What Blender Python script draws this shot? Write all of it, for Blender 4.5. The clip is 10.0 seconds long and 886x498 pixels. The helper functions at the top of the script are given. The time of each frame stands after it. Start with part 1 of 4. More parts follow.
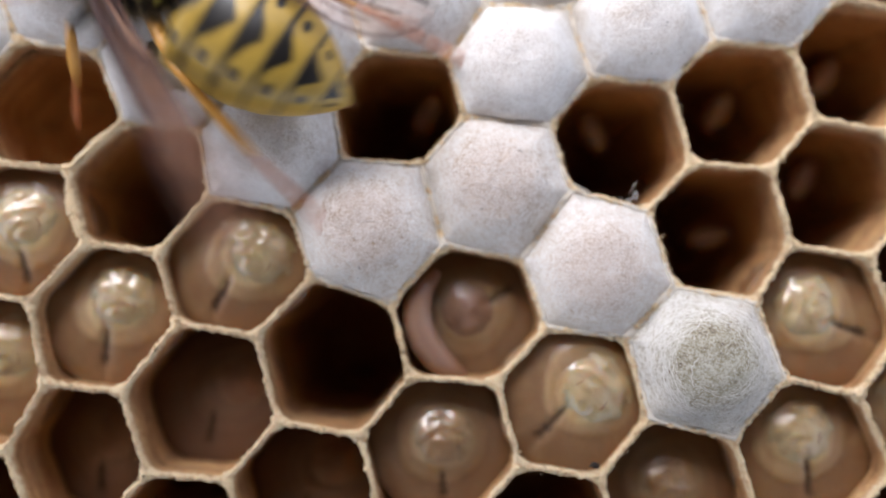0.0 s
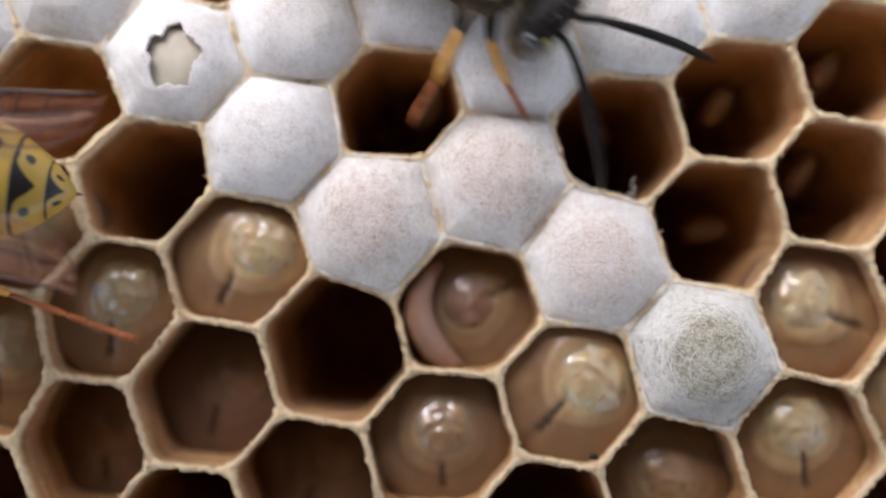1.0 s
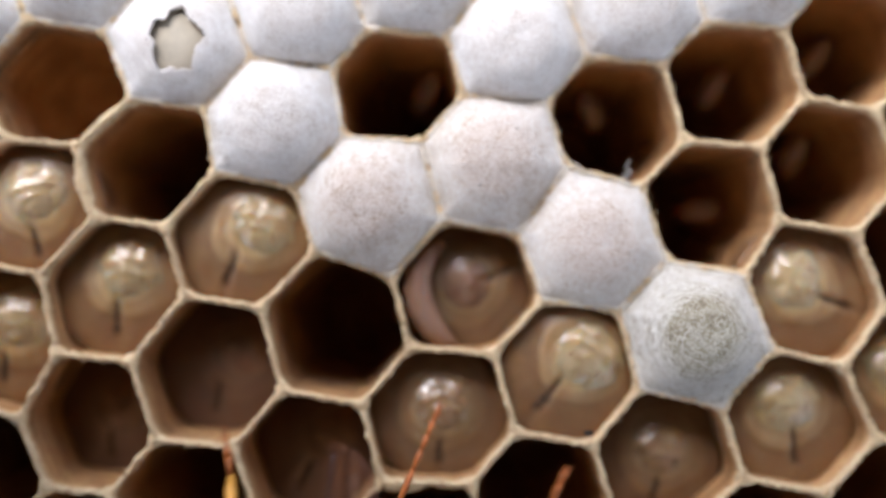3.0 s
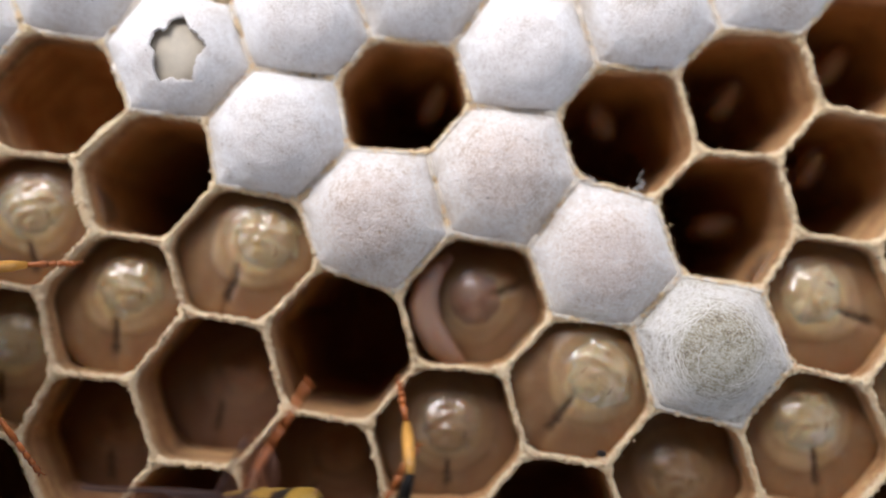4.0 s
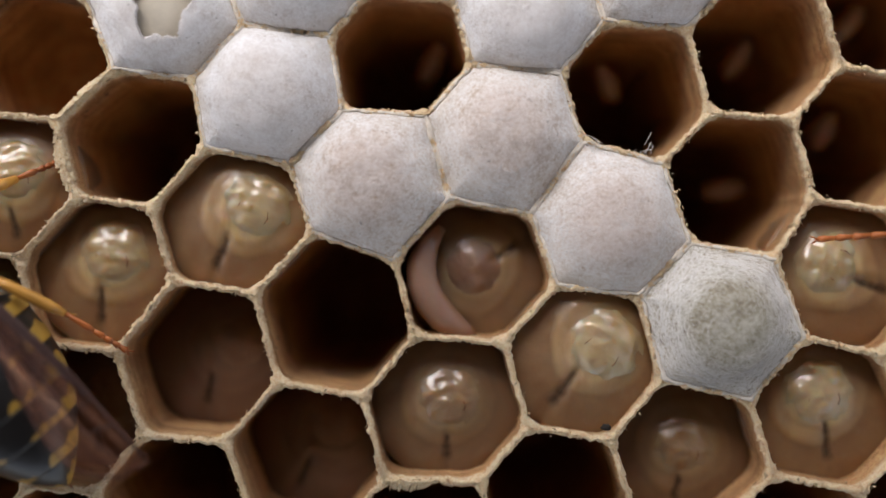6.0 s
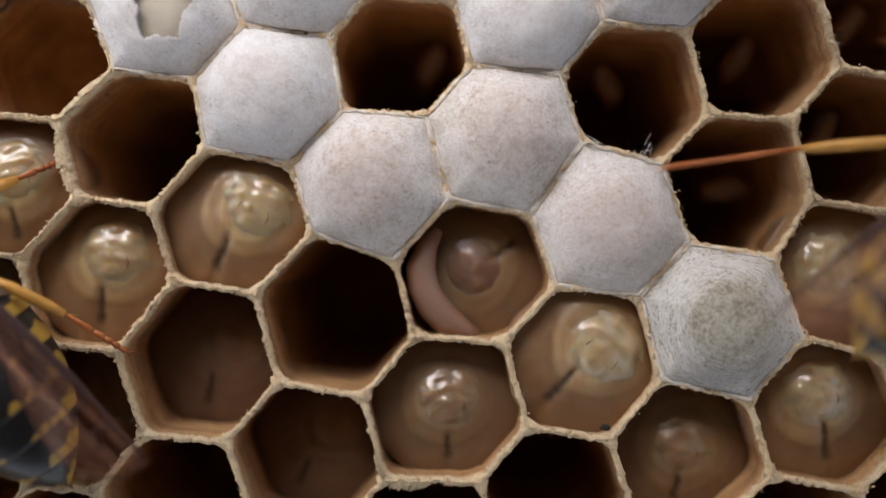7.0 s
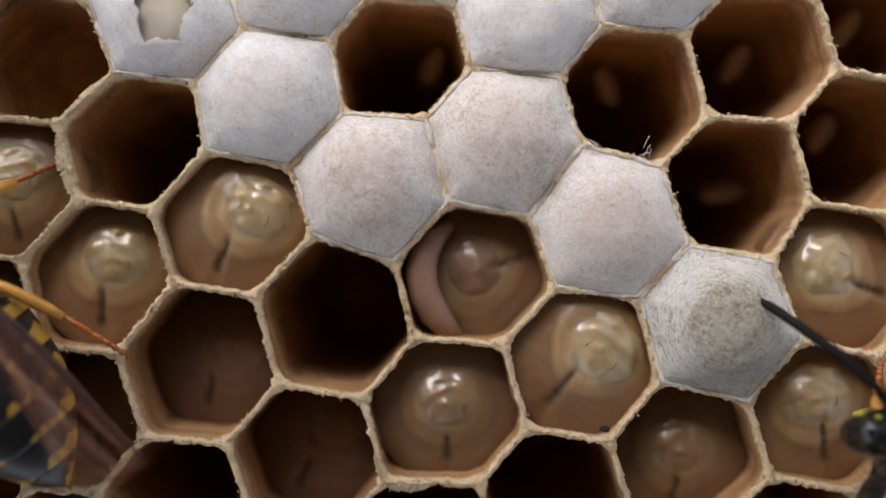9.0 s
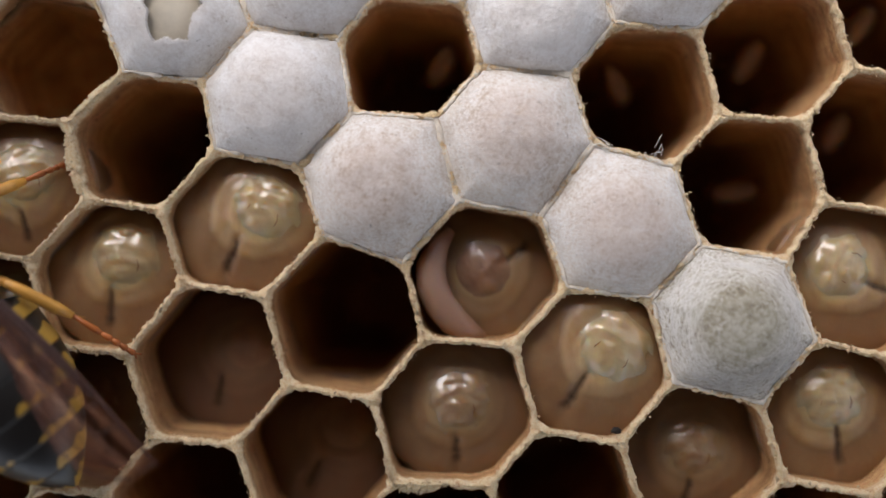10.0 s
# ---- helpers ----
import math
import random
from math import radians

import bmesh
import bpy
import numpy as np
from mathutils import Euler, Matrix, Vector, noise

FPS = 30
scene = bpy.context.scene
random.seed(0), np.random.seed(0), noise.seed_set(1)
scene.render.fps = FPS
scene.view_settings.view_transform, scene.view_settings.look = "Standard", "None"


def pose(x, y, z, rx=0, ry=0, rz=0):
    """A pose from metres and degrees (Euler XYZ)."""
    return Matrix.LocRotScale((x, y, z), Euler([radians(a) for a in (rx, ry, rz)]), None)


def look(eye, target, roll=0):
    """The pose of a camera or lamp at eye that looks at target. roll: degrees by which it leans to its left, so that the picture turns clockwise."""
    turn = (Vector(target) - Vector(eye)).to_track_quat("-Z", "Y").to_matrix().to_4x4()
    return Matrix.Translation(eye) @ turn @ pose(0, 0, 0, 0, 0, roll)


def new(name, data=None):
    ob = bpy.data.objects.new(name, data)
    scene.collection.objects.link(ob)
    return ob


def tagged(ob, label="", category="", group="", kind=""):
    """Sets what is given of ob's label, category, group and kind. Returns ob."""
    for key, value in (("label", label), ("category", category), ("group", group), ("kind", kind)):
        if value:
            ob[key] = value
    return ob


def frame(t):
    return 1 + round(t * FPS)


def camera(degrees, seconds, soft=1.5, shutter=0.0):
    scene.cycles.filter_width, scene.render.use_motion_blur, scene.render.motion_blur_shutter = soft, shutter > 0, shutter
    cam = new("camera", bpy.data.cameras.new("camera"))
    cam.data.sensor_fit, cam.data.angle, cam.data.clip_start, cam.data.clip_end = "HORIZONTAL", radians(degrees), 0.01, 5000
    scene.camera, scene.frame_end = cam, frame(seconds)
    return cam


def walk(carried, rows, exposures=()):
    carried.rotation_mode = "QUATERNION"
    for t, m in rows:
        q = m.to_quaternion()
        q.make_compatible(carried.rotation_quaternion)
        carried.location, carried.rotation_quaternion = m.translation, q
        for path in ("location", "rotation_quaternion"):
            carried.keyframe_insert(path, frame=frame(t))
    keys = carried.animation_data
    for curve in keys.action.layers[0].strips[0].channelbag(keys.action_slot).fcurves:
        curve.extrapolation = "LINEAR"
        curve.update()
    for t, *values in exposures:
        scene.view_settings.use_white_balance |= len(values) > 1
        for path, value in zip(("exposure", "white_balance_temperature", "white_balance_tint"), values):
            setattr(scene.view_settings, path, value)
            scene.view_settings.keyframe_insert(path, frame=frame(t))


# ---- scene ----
MM = 0.001

# ---- camera: looks down on the comb, which lies with its mouths up ----
cam = camera(50.0, 10.0, soft=1.6, shutter=0.5)
# seconds, height over the rims, tilt up, turn left, roll
PATH = [
    (0.0, 0.03469, 2.64, -0.35, 0.05), (0.5, 0.03497, 2.58, -0.35, 0.06),
    (1.0, 0.03503, 2.24, -0.31, 0.08), (1.5, 0.03480, 1.95, -0.18, 0.17),
    (2.0, 0.03503, 1.13, -0.35, 0.15), (3.5, 0.03588, 1.05, -0.40, 0.13),
    (4.0, 0.03474, 1.97, 0.05, -0.01), (4.5, 0.03367, 0.88, 0.12, -0.13),
    (5.0, 0.03337, 0.46, 0.00, -0.20), (5.5, 0.03323, 0.00, -0.02, -0.08),
    (7.0, 0.03333, 0.02, -0.03, 0.06), (7.5, 0.03335, 0.05, -0.03, -0.02),
    (8.0, 0.03336, 0.00, 0.00, 0.00), (8.5, 0.03344, 0.02, -0.01, 0.04),
    (9.0, 0.03344, 0.15, -0.05, 0.03), (9.5, 0.03358, 0.22, 0.20, 0.10),
    (10.0, 0.03321, 0.16, 0.56, 0.03),
]
walk(cam, [(t, pose(0, 0, h, rx, ry, rz)) for t, h, rx, ry, rz in PATH],
     exposures=[(0.0, 1.24, 6200, 14), (2.2, 1.22, 6200, 14), (3.5, 1.28, 6200, 14), (4.5, 1.0, 6400, 14), (5.5, 0.81, 6500, 14), (10.0, 0.81, 6500, 14)])
cam.data.dof.use_dof = True
cam.data.dof.focus_distance = 0.0330
cam.data.dof.aperture_fstop = 15.0

# ---- sky and sun ----
world = bpy.data.worlds.new("sky")
scene.world = world
world.use_nodes = True
wn = world.node_tree.nodes
sky = wn.new("ShaderNodeTexSky")
sky.sky_type = "NISHITA"
sky.sun_disc = False
sky.sun_elevation = radians(47)
sky.sun_rotation = radians(-32)
haze = wn.new("ShaderNodeHueSaturation")
haze.inputs["Saturation"].default_value = 0.42
world.node_tree.links.new(sky.outputs[0], haze.inputs["Color"])
world.node_tree.links.new(haze.outputs[0], wn["Background"].inputs[0])
wn["Background"].inputs[1].default_value = 0.15
sun = new("sun", bpy.data.lights.new("sun", "SUN"))
sun.data.energy = 1.8
sun.data.angle = radians(42)
sun.data.color = (1.0, 0.96, 0.91)
sun.matrix_world = look((-0.62, 1.0, 1.25), (0, 0, 0))


# ---- materials ----
class Mat:
    """Short hand for a node material."""

    def __init__(self, name, rough=0.8):
        self.m = bpy.data.materials.new(name)
        self.m.use_nodes = True
        self.t = self.m.node_tree
        self.b = self.t.nodes["Principled BSDF"]
        self.b.inputs["Roughness"].default_value = rough
        self.co = self.t.nodes.new("ShaderNodeTexCoord").outputs["Object"]

    def n(self, kind, **sets):
        nd = self.t.nodes.new(kind)
        for k, v in sets.items():
            nd.inputs[k].default_value = v
        return nd

    def put(self, a, b):
        self.t.links.new(a, b)

    def noise(self, scale, detail=4.0, stretch=None, rough=0.6):
        nd = self.n("ShaderNodeTexNoise", Scale=scale, Detail=detail, Roughness=rough)
        src = self.co
        if stretch:
            mp = self.n("ShaderNodeMapping", Scale=stretch)
            self.put(src, mp.inputs["Vector"])
            src = mp.outputs[0]
        self.put(src, nd.inputs["Vector"])
        return nd.outputs["Fac"]

    def ramp(self, fac, *stops):
        nd = self.n("ShaderNodeValToRGB")
        el = nd.color_ramp.elements
        while len(el) < len(stops):
            el.new(0.5)
        for e, (p, c) in zip(el, stops):
            e.position, e.color = p, (*c, 1)
        self.put(fac, nd.inputs[0])
        return nd.outputs[0]

    def mix(self, fac, a, b, mode="MIX"):
        nd = self.t.nodes.new("ShaderNodeMix")
        nd.data_type, nd.blend_type = "RGBA", mode
        for v, s in ((fac, nd.inputs[0]), (a, nd.inputs[6]), (b, nd.inputs[7])):
            if hasattr(v, "is_linked"):
                self.put(v, s)
            elif isinstance(v, (int, float)):
                s.default_value = v
            else:
                s.default_value = (*v, 1)
        return nd.outputs[2]

    def color(self, c):
        if hasattr(c, "is_linked"):
            self.put(c, self.b.inputs["Base Color"])
        else:
            self.b.inputs["Base Color"].default_value = (*c, 1)

    def bump(self, fac, strength, dist):
        nd = self.n("ShaderNodeBump", Strength=strength, Distance=dist)
        self.put(fac, nd.inputs["Height"])
        self.put(nd.outputs[0], self.b.inputs["Normal"])


def paper_material():
    """Chewed wood fibre: tan, banded in thin layers, with dark specks."""
    k = Mat("paper", 0.9)
    layers = k.noise(900, 5, (0.25, 0.25, 3.2))
    fibre = k.noise(5200, 6, (0.6, 0.6, 1.6), 0.7)
    grit = k.noise(13000, 3, None, 0.7)
    blot = k.noise(420, 3)
    base = k.ramp(layers, (0.30, (0.40, 0.245, 0.125)), (0.5, (0.61, 0.420, 0.236)), (0.72, (0.77, 0.575, 0.355)))
    base = k.mix(0.8, base, k.ramp(fibre, (0.36, (0.28, 0.18, 0.10)), (0.62, (0.70, 0.58, 0.43))), "OVERLAY")
    base = k.mix(k.ramp(k.mix(0.5, blot, fibre), (0.50, (0, 0, 0)), (0.62, (0.75, 0.75, 0.75))), base, (0.30, 0.165, 0.075))
    # rim tops paled by height: the light they catch is put into the colour
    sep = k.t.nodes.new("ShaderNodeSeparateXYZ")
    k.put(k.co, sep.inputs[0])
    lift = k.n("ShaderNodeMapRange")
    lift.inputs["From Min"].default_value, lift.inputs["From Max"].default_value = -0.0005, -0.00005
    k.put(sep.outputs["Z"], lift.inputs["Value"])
    lit_rim = k.mix(1.0, k.ramp(lift.outputs[0], (0.0, (0, 0, 0)), (1.0, (0.9, 0.9, 0.9))), k.ramp(fibre, (0.3, (0.45, 0.45, 0.45)), (0.5, (1, 1, 1))), "MULTIPLY")
    base = k.mix(lit_rim, base, (0.84, 0.67, 0.435))
    base = k.mix(0.45, base, k.ramp(grit, (0.38, (0.30, 0.27, 0.24)), (0.62, (0.68, 0.67, 0.65))), "OVERLAY")
    speck = k.noise(2600, 1)
    base = k.mix(k.ramp(speck, (0.70, (0, 0, 0)), (0.76, (0.7, 0.7, 0.7))), base, (0.09, 0.05, 0.03))
    k.color(base)
    k.b.inputs["Subsurface Weight"].default_value = 0.1
    k.b.inputs["Subsurface Radius"].default_value = (1.0, 0.6, 0.32)
    k.b.inputs["Subsurface Scale"].default_value = 0.0004
    k.bump(k.mix(0.35, k.mix(0.4, fibre, layers), grit), 1.0, 0.00016)
    thin = k.n("ShaderNodeBsdfTranslucent")
    k.put(k.mix(0.35, base, (0.52, 0.37, 0.23)), thin.inputs["Color"])
    both = k.n("ShaderNodeMixShader", Fac=0.05)
    k.put(k.b.outputs[0], both.inputs[1])
    k.put(thin.outputs[0], both.inputs[2])
    k.put(both.outputs[0], k.t.nodes["Material Output"].inputs["Surface"])
    return k.m


def silk_material(tint, shade=(0.86, 0.80, 0.765), matted=1.0):
    """Felted white silk, thin and rosy over the middle, with matted grains and cloudy patches."""
    k = Mat("silk", 0.9)
    cloud = k.noise(420, 5, None, 0.65)
    felt = k.noise(3400, 6, None, 0.8)
    fine = k.noise(9000, 5, None, 0.75)
    c = k.ramp(cloud, (0.30, (tint[0] * 0.83, tint[1] * 0.80, tint[2] * 0.77)), (0.50, tint), (0.66, tuple(min(0.9, v * 1.10) for v in tint)))
    c = k.mix(0.55, c, k.ramp(felt, (0.36, (0.31 / matted, 0.265 / matted, 0.235 / matted)), (0.60, (0.78, 0.76, 0.75))), "OVERLAY")
    c = k.mix(0.75, c, k.ramp(fine, (0.40, (0.29 / matted, 0.26 / matted, 0.235 / matted)), (0.60, (0.76, 0.75, 0.74))), "OVERLAY")
    speck = k.noise(5200, 2)
    c = k.mix(k.ramp(speck, (0.70, (0, 0, 0)), (0.75, (0.6, 0.6, 0.6))), c, (0.24, 0.19, 0.15))
    at = k.t.nodes.new("ShaderNodeAttribute")
    at.attribute_name = "band"
    thin = k.mix(1.0, k.ramp(at.outputs["Fac"], (0.22, (0, 0, 0)), (0.62, (1, 1, 1))), k.ramp(cloud, (0.62, (1, 1, 1)), (0.75, (0.3, 0.3, 0.3))), "MULTIPLY")
    c = k.mix(thin, c, k.mix(1.0, c, shade, "MULTIPLY"))
    seam = k.mix(1.0, k.ramp(at.outputs["Fac"], (0.11, (1, 1, 1)), (0.30, (0, 0, 0))), k.ramp(k.noise(300, 4, None, 0.7), (0.45, (0, 0, 0)), (0.68, (0.7, 0.7, 0.7))), "MULTIPLY")
    c = k.mix(seam, c, (0.62, 0.52, 0.40))
    k.color(c)
    k.b.inputs["Specular IOR Level"].default_value = 0.2
    k.b.inputs["Sheen Weight"].default_value = 0.15
    k.bump(k.mix(0.75, felt, fine), 1.0, 0.00009)
    return k.m


def skin_material(name, pale, deep, rough=0.22, banded=False):
    """Moist translucent grub skin; the mesh's band value pales it for fat folds and a lit flank."""
    k = Mat(name, rough)
    if banded:
        at = k.t.nodes.new("ShaderNodeAttribute")
        at.attribute_name = "band"
        ad = k.t.nodes.new("ShaderNodeMath")
        ad.operation = "MULTIPLY_ADD"
        k.put(k.noise(620, 3), ad.inputs[0])
        ad.inputs[1].default_value = 0.55
        k.put(at.outputs["Fac"], ad.inputs[2])
        fac = ad.outputs[0]
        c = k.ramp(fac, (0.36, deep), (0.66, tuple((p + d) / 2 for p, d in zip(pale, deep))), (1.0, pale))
    else:
        c = k.ramp(k.noise(640, 4), (0.36, deep), (0.60, pale))
    c = k.mix(k.ramp(k.noise(1500, 4, (1, 0.4, 1)), (0.52, (0, 0, 0)), (0.8, (0.5, 0.5, 0.5))), c, (deep[0] * 1.15, deep[1] * 0.8, deep[2] * 0.6))
    k.color(c)
    b = k.b.inputs
    b["Subsurface Weight"].default_value = 0.9
    b["Subsurface Radius"].default_value = (1.0, 0.6, 0.3)
    b["Subsurface Scale"].default_value = 0.0009
    b["Coat Weight"].default_value = 0.3 if banded else 1.0
    b["Coat IOR"].default_value = 1.55
    b["Coat Roughness"].default_value = 0.04
    k.bump(k.noise(1300, 4) if banded else k.noise(1700, 2, (1.0, 0.4, 1.0)), 0.3 if banded else 0.5, 0.00014)
    return k.m


def plain_material(name, c, rough=0.5, var=0.25, scale=1500, coat=0.0):
    k = Mat(name, rough)
    k.color(k.ramp(k.noise(scale, 4), (0.3, tuple(v * (1 - var) for v in c)), (0.7, tuple(min(1, v * (1 + var)) for v in c))))
    k.b.inputs["Coat Weight"].default_value = coat
    k.bump(k.noise(scale * 3, 3), 0.3, 0.00003)
    return k.m


def banded_material(yellow):
    """Wasp back: yellow and black by the band value of the mesh."""
    k = Mat("wasp_back", 0.38)
    at = k.t.nodes.new("ShaderNodeAttribute")
    at.attribute_name = "band"
    wob = k.noise(1800, 3)
    ad = k.t.nodes.new("ShaderNodeMath")
    ad.operation = "MULTIPLY_ADD"
    k.put(wob, ad.inputs[0])
    ad.inputs[1].default_value = 0.16
    k.put(at.outputs["Fac"], ad.inputs[2])
    shade = k.ramp(k.noise(700, 3), (0.3, tuple(v * 0.75 for v in yellow)), (0.7, yellow))
    mask = k.ramp(ad.outputs[0], (0.55, (0, 0, 0)), (0.61, (1, 1, 1)))
    k.color(k.mix(mask, (0.012, 0.010, 0.009), shade))
    k.b.inputs["Coat Weight"].default_value = 0.15
    k.bump(k.noise(6000, 2), 0.25, 0.00003)
    return k.m


def wing_material():
    """Folded film, smoky red-brown towards the root, clear at the tip."""
    k = Mat("wing_film", 0.35)
    k.b.inputs["Specular IOR Level"].default_value = 0.35
    streak = k.noise(2600, 6, (1, 0.035, 1), 0.75)
    k.color(k.ramp(streak, (0.40, (0.07, 0.020, 0.010)), (0.52, (0.30, 0.115, 0.060)), (0.64, (0.62, 0.34, 0.20))))
    sep = k.t.nodes.new("ShaderNodeSeparateXYZ")
    k.put(k.co, sep.inputs[0])
    out = k.n("ShaderNodeMapRange")
    out.inputs["From Min"].default_value, out.inputs["From Max"].default_value = -0.0080, -0.0030
    out.inputs["To Min"].default_value, out.inputs["To Max"].default_value = 0.04, 0.36
    k.put(sep.outputs["Y"], out.inputs["Value"])
    ad = k.t.nodes.new("ShaderNodeMath")
    ad.operation = "MULTIPLY_ADD"
    k.put(streak, ad.inputs[0])
    ad.inputs[1].default_value = 0.50
    k.put(out.outputs[0], ad.inputs[2])
    k.put(ad.outputs[0], k.b.inputs["Alpha"])
    k.bump(streak, 0.6, 0.00008)
    return k.m


PAPER = paper_material()
SILK_WHITE = silk_material((0.81, 0.795, 0.785), (0.93, 0.89, 0.86))
SILK_PINK = silk_material((0.78, 0.728, 0.682), (0.86, 0.79, 0.755), 1.12)
SILK_GREY = silk_material((0.625, 0.605, 0.55), (0.75, 0.73, 0.65), 1.65)
HEM = plain_material("silk_hem", (0.74, 0.67, 0.575), 0.9, 0.16, 3500)
THREAD = plain_material("silk_thread", (0.80, 0.765, 0.72), 0.8, 0.08, 3000)
LINING = plain_material("lining", (0.58, 0.51, 0.40), 0.85, 0.15, 900)
GRUB_CREAM = skin_material("grub_cream", (0.56, 0.385, 0.195), (0.265, 0.145, 0.070), 0.42, True)
GRUB_ROSE = skin_material("grub_rose", (0.40, 0.262, 0.140), (0.215, 0.124, 0.066), 0.42, True)
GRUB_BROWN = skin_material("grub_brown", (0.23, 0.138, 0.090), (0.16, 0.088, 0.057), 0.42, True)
GRUB_HEAD = skin_material("grub_head", (0.54, 0.42, 0.245), (0.46, 0.335, 0.18), 0.3)
GRUB_ROSY_HEAD = skin_material("grub_rosy_head", (0.40, 0.27, 0.155), (0.31, 0.195, 0.108), 0.3)
GUT = plain_material("gut", (0.07, 0.045, 0.028), 0.4)
veil = GUT.node_tree.nodes.new("ShaderNodeAttribute")
veil.attribute_name = "band"
GUT.node_tree.links.new(veil.outputs["Fac"], GUT.node_tree.nodes["Principled BSDF"].inputs["Alpha"])
CRUMB = plain_material("crumb", (0.02, 0.013, 0.009), 0.85)
JAW = plain_material("jaw", (0.20, 0.07, 0.025), 0.35)
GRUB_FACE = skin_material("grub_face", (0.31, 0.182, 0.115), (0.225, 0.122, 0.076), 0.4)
GRUB_FACE.node_tree.nodes["Principled BSDF"].inputs["Coat Weight"].default_value = 0.55
FOLD = skin_material("fold", (0.42, 0.265, 0.185), (0.31, 0.185, 0.125), 0.55, True)
EGG = skin_material("egg", (0.66, 0.53, 0.50), (0.54, 0.42, 0.39))
BLACK = plain_material("wasp_black", (0.012, 0.010, 0.009), 0.5, 0.4, 2500, 0.0)
BLACK.node_tree.nodes["Principled BSDF"].inputs["Specular IOR Level"].default_value = 0.10
EYE = plain_material("eye", (0.012, 0.011, 0.012), 0.18, 0.2, 9000, 0.6)
YELLOW = plain_material("wasp_yellow", (0.50, 0.44, 0.06), 0.4)
LEG = plain_material("leg_orange", (0.56, 0.27, 0.05), 0.4, 0.3, 900)
LEG_TIP = plain_material("leg_rust", (0.40, 0.11, 0.02), 0.45, 0.3, 900)
VEIN = plain_material("vein", (0.05, 0.017, 0.010), 0.4)
FILM = wing_material()
HAIR = plain_material("hair", (0.24, 0.165, 0.08), 0.6)
BOARD = plain_material("pale_wood", (0.42, 0.35, 0.28), 0.8, 0.3, 120)
SHADE_BOARD = plain_material("shade_board", (0.07, 0.055, 0.045), 0.8, 0.35, 120)
EARTH = plain_material("earth", (0.10, 0.075, 0.05), 0.95, 0.4, 60)
BACK_GOLD = banded_material((0.49, 0.31, 0.05))
BACK_DEEP = banded_material((0.46, 0.265, 0.045))


# ---- mesh helpers: shapes are drawn in millimetres ----
def part(name, bm, material, parent, label="", place=(0, 0, 0), turn=(0, 0, 0), smooth=True):
    """Links a bmesh as one mesh under a thing or part; place in millimetres."""
    bmesh.ops.scale(bm, vec=(MM, MM, MM), verts=bm.verts)
    me = bpy.data.meshes.new(name)
    bm.to_mesh(me)
    bm.free()
    for p in me.polygons:
        p.use_smooth = smooth
    me.materials.append(material)
    ob = new(name, me)
    ob.parent = parent
    ob.matrix_basis = pose(place[0] * MM, place[1] * MM, place[2] * MM, *turn)
    if label:
        ob["label"] = label
    return ob


def quads(bm, rows, ring=True):
    """Skins a list of equally long rows of vertices."""
    n = len(rows[0])
    for a, b in zip(rows, rows[1:]):
        for i in range(n if ring else n - 1):
            j = (i + 1) % n
            bm.faces.new((a[i], a[j], b[j], b[i]))


def tube(bm, pts, radii, sides=8):
    """A tapered round tube along points, closed at both ends."""
    pts = [Vector(p) for p in pts]
    rows = []
    for i, p in enumerate(pts):
        d = (pts[min(i + 1, len(pts) - 1)] - pts[max(i - 1, 0)]).normalized()
        u = d.orthogonal().normalized() if i == 0 else (u - u.dot(d) * d).normalized()
        v = d.cross(u)
        r = radii[i] if isinstance(radii, (list, tuple)) else radii
        rows.append([bm.verts.new(p + r * (math.cos(a) * u + math.sin(a) * v))
                     for a in (2 * math.pi * s / sides for s in range(sides))])
    quads(bm, rows)
    bm.faces.new(list(reversed(rows[0])))
    bm.faces.new(rows[-1])
    return bm


def ball(bm, c, r, seg=24, rings=14, shape=None):
    """An ellipsoid; shape(unit vector) may swell or dent it."""
    rows = []
    for i in range(1, rings):
        a = math.pi * i / rings
        row = []
        for j in range(seg):
            b = 2 * math.pi * j / seg
            u = Vector((math.sin(a) * math.cos(b), math.sin(a) * math.sin(b), math.cos(a)))
            s = shape(u) if shape else 1.0
            row.append(bm.verts.new((c[0] + r[0] * u.x * s, c[1] + r[1] * u.y * s, c[2] + r[2] * u.z * s)))
        rows.append(row)
    quads(bm, rows)
    for row, z in ((rows[0], 1), (rows[-1], -1)):
        s = shape(Vector((0, 0, z))) if shape else 1.0
        tip = bm.verts.new((c[0], c[1], c[2] + r[2] * z * s))
        for j in range(seg):
            k = (j + 1) % seg
            bm.faces.new((row[k], row[j], tip) if z > 0 else (row[j], row[k], tip))
    bmesh.ops.recalc_face_normals(bm, faces=bm.faces)
    return bm


def rough(x, y, z, s):
    return noise.noise(Vector((x * s, y * s, z * s)))


# ---- ground ----
GROUND = -16.22
bm = bmesh.new()
for x in range(-6, 7):
    for y in range(-6, 7):
        r = max(abs(x), abs(y))
        g = 10 ** (r - 1) if r else 0
        m = max(abs(x), abs(y), 1)
        bm.verts.new((30 * g * x / m, 30 * g * y / m, GROUND))
bm.verts.ensure_lookup_table()
for i in range(12):
    for j in range(12):
        bm.faces.new([bm.verts[i * 13 + j], bm.verts[(i + 1) * 13 + j], bm.verts[(i + 1) * 13 + j + 1], bm.verts[i * 13 + j + 1]])
ground = part("ground", bm, EARTH, None)
tagged(ground, "dark brown bare earth under the comb", "ground", kind="structure")


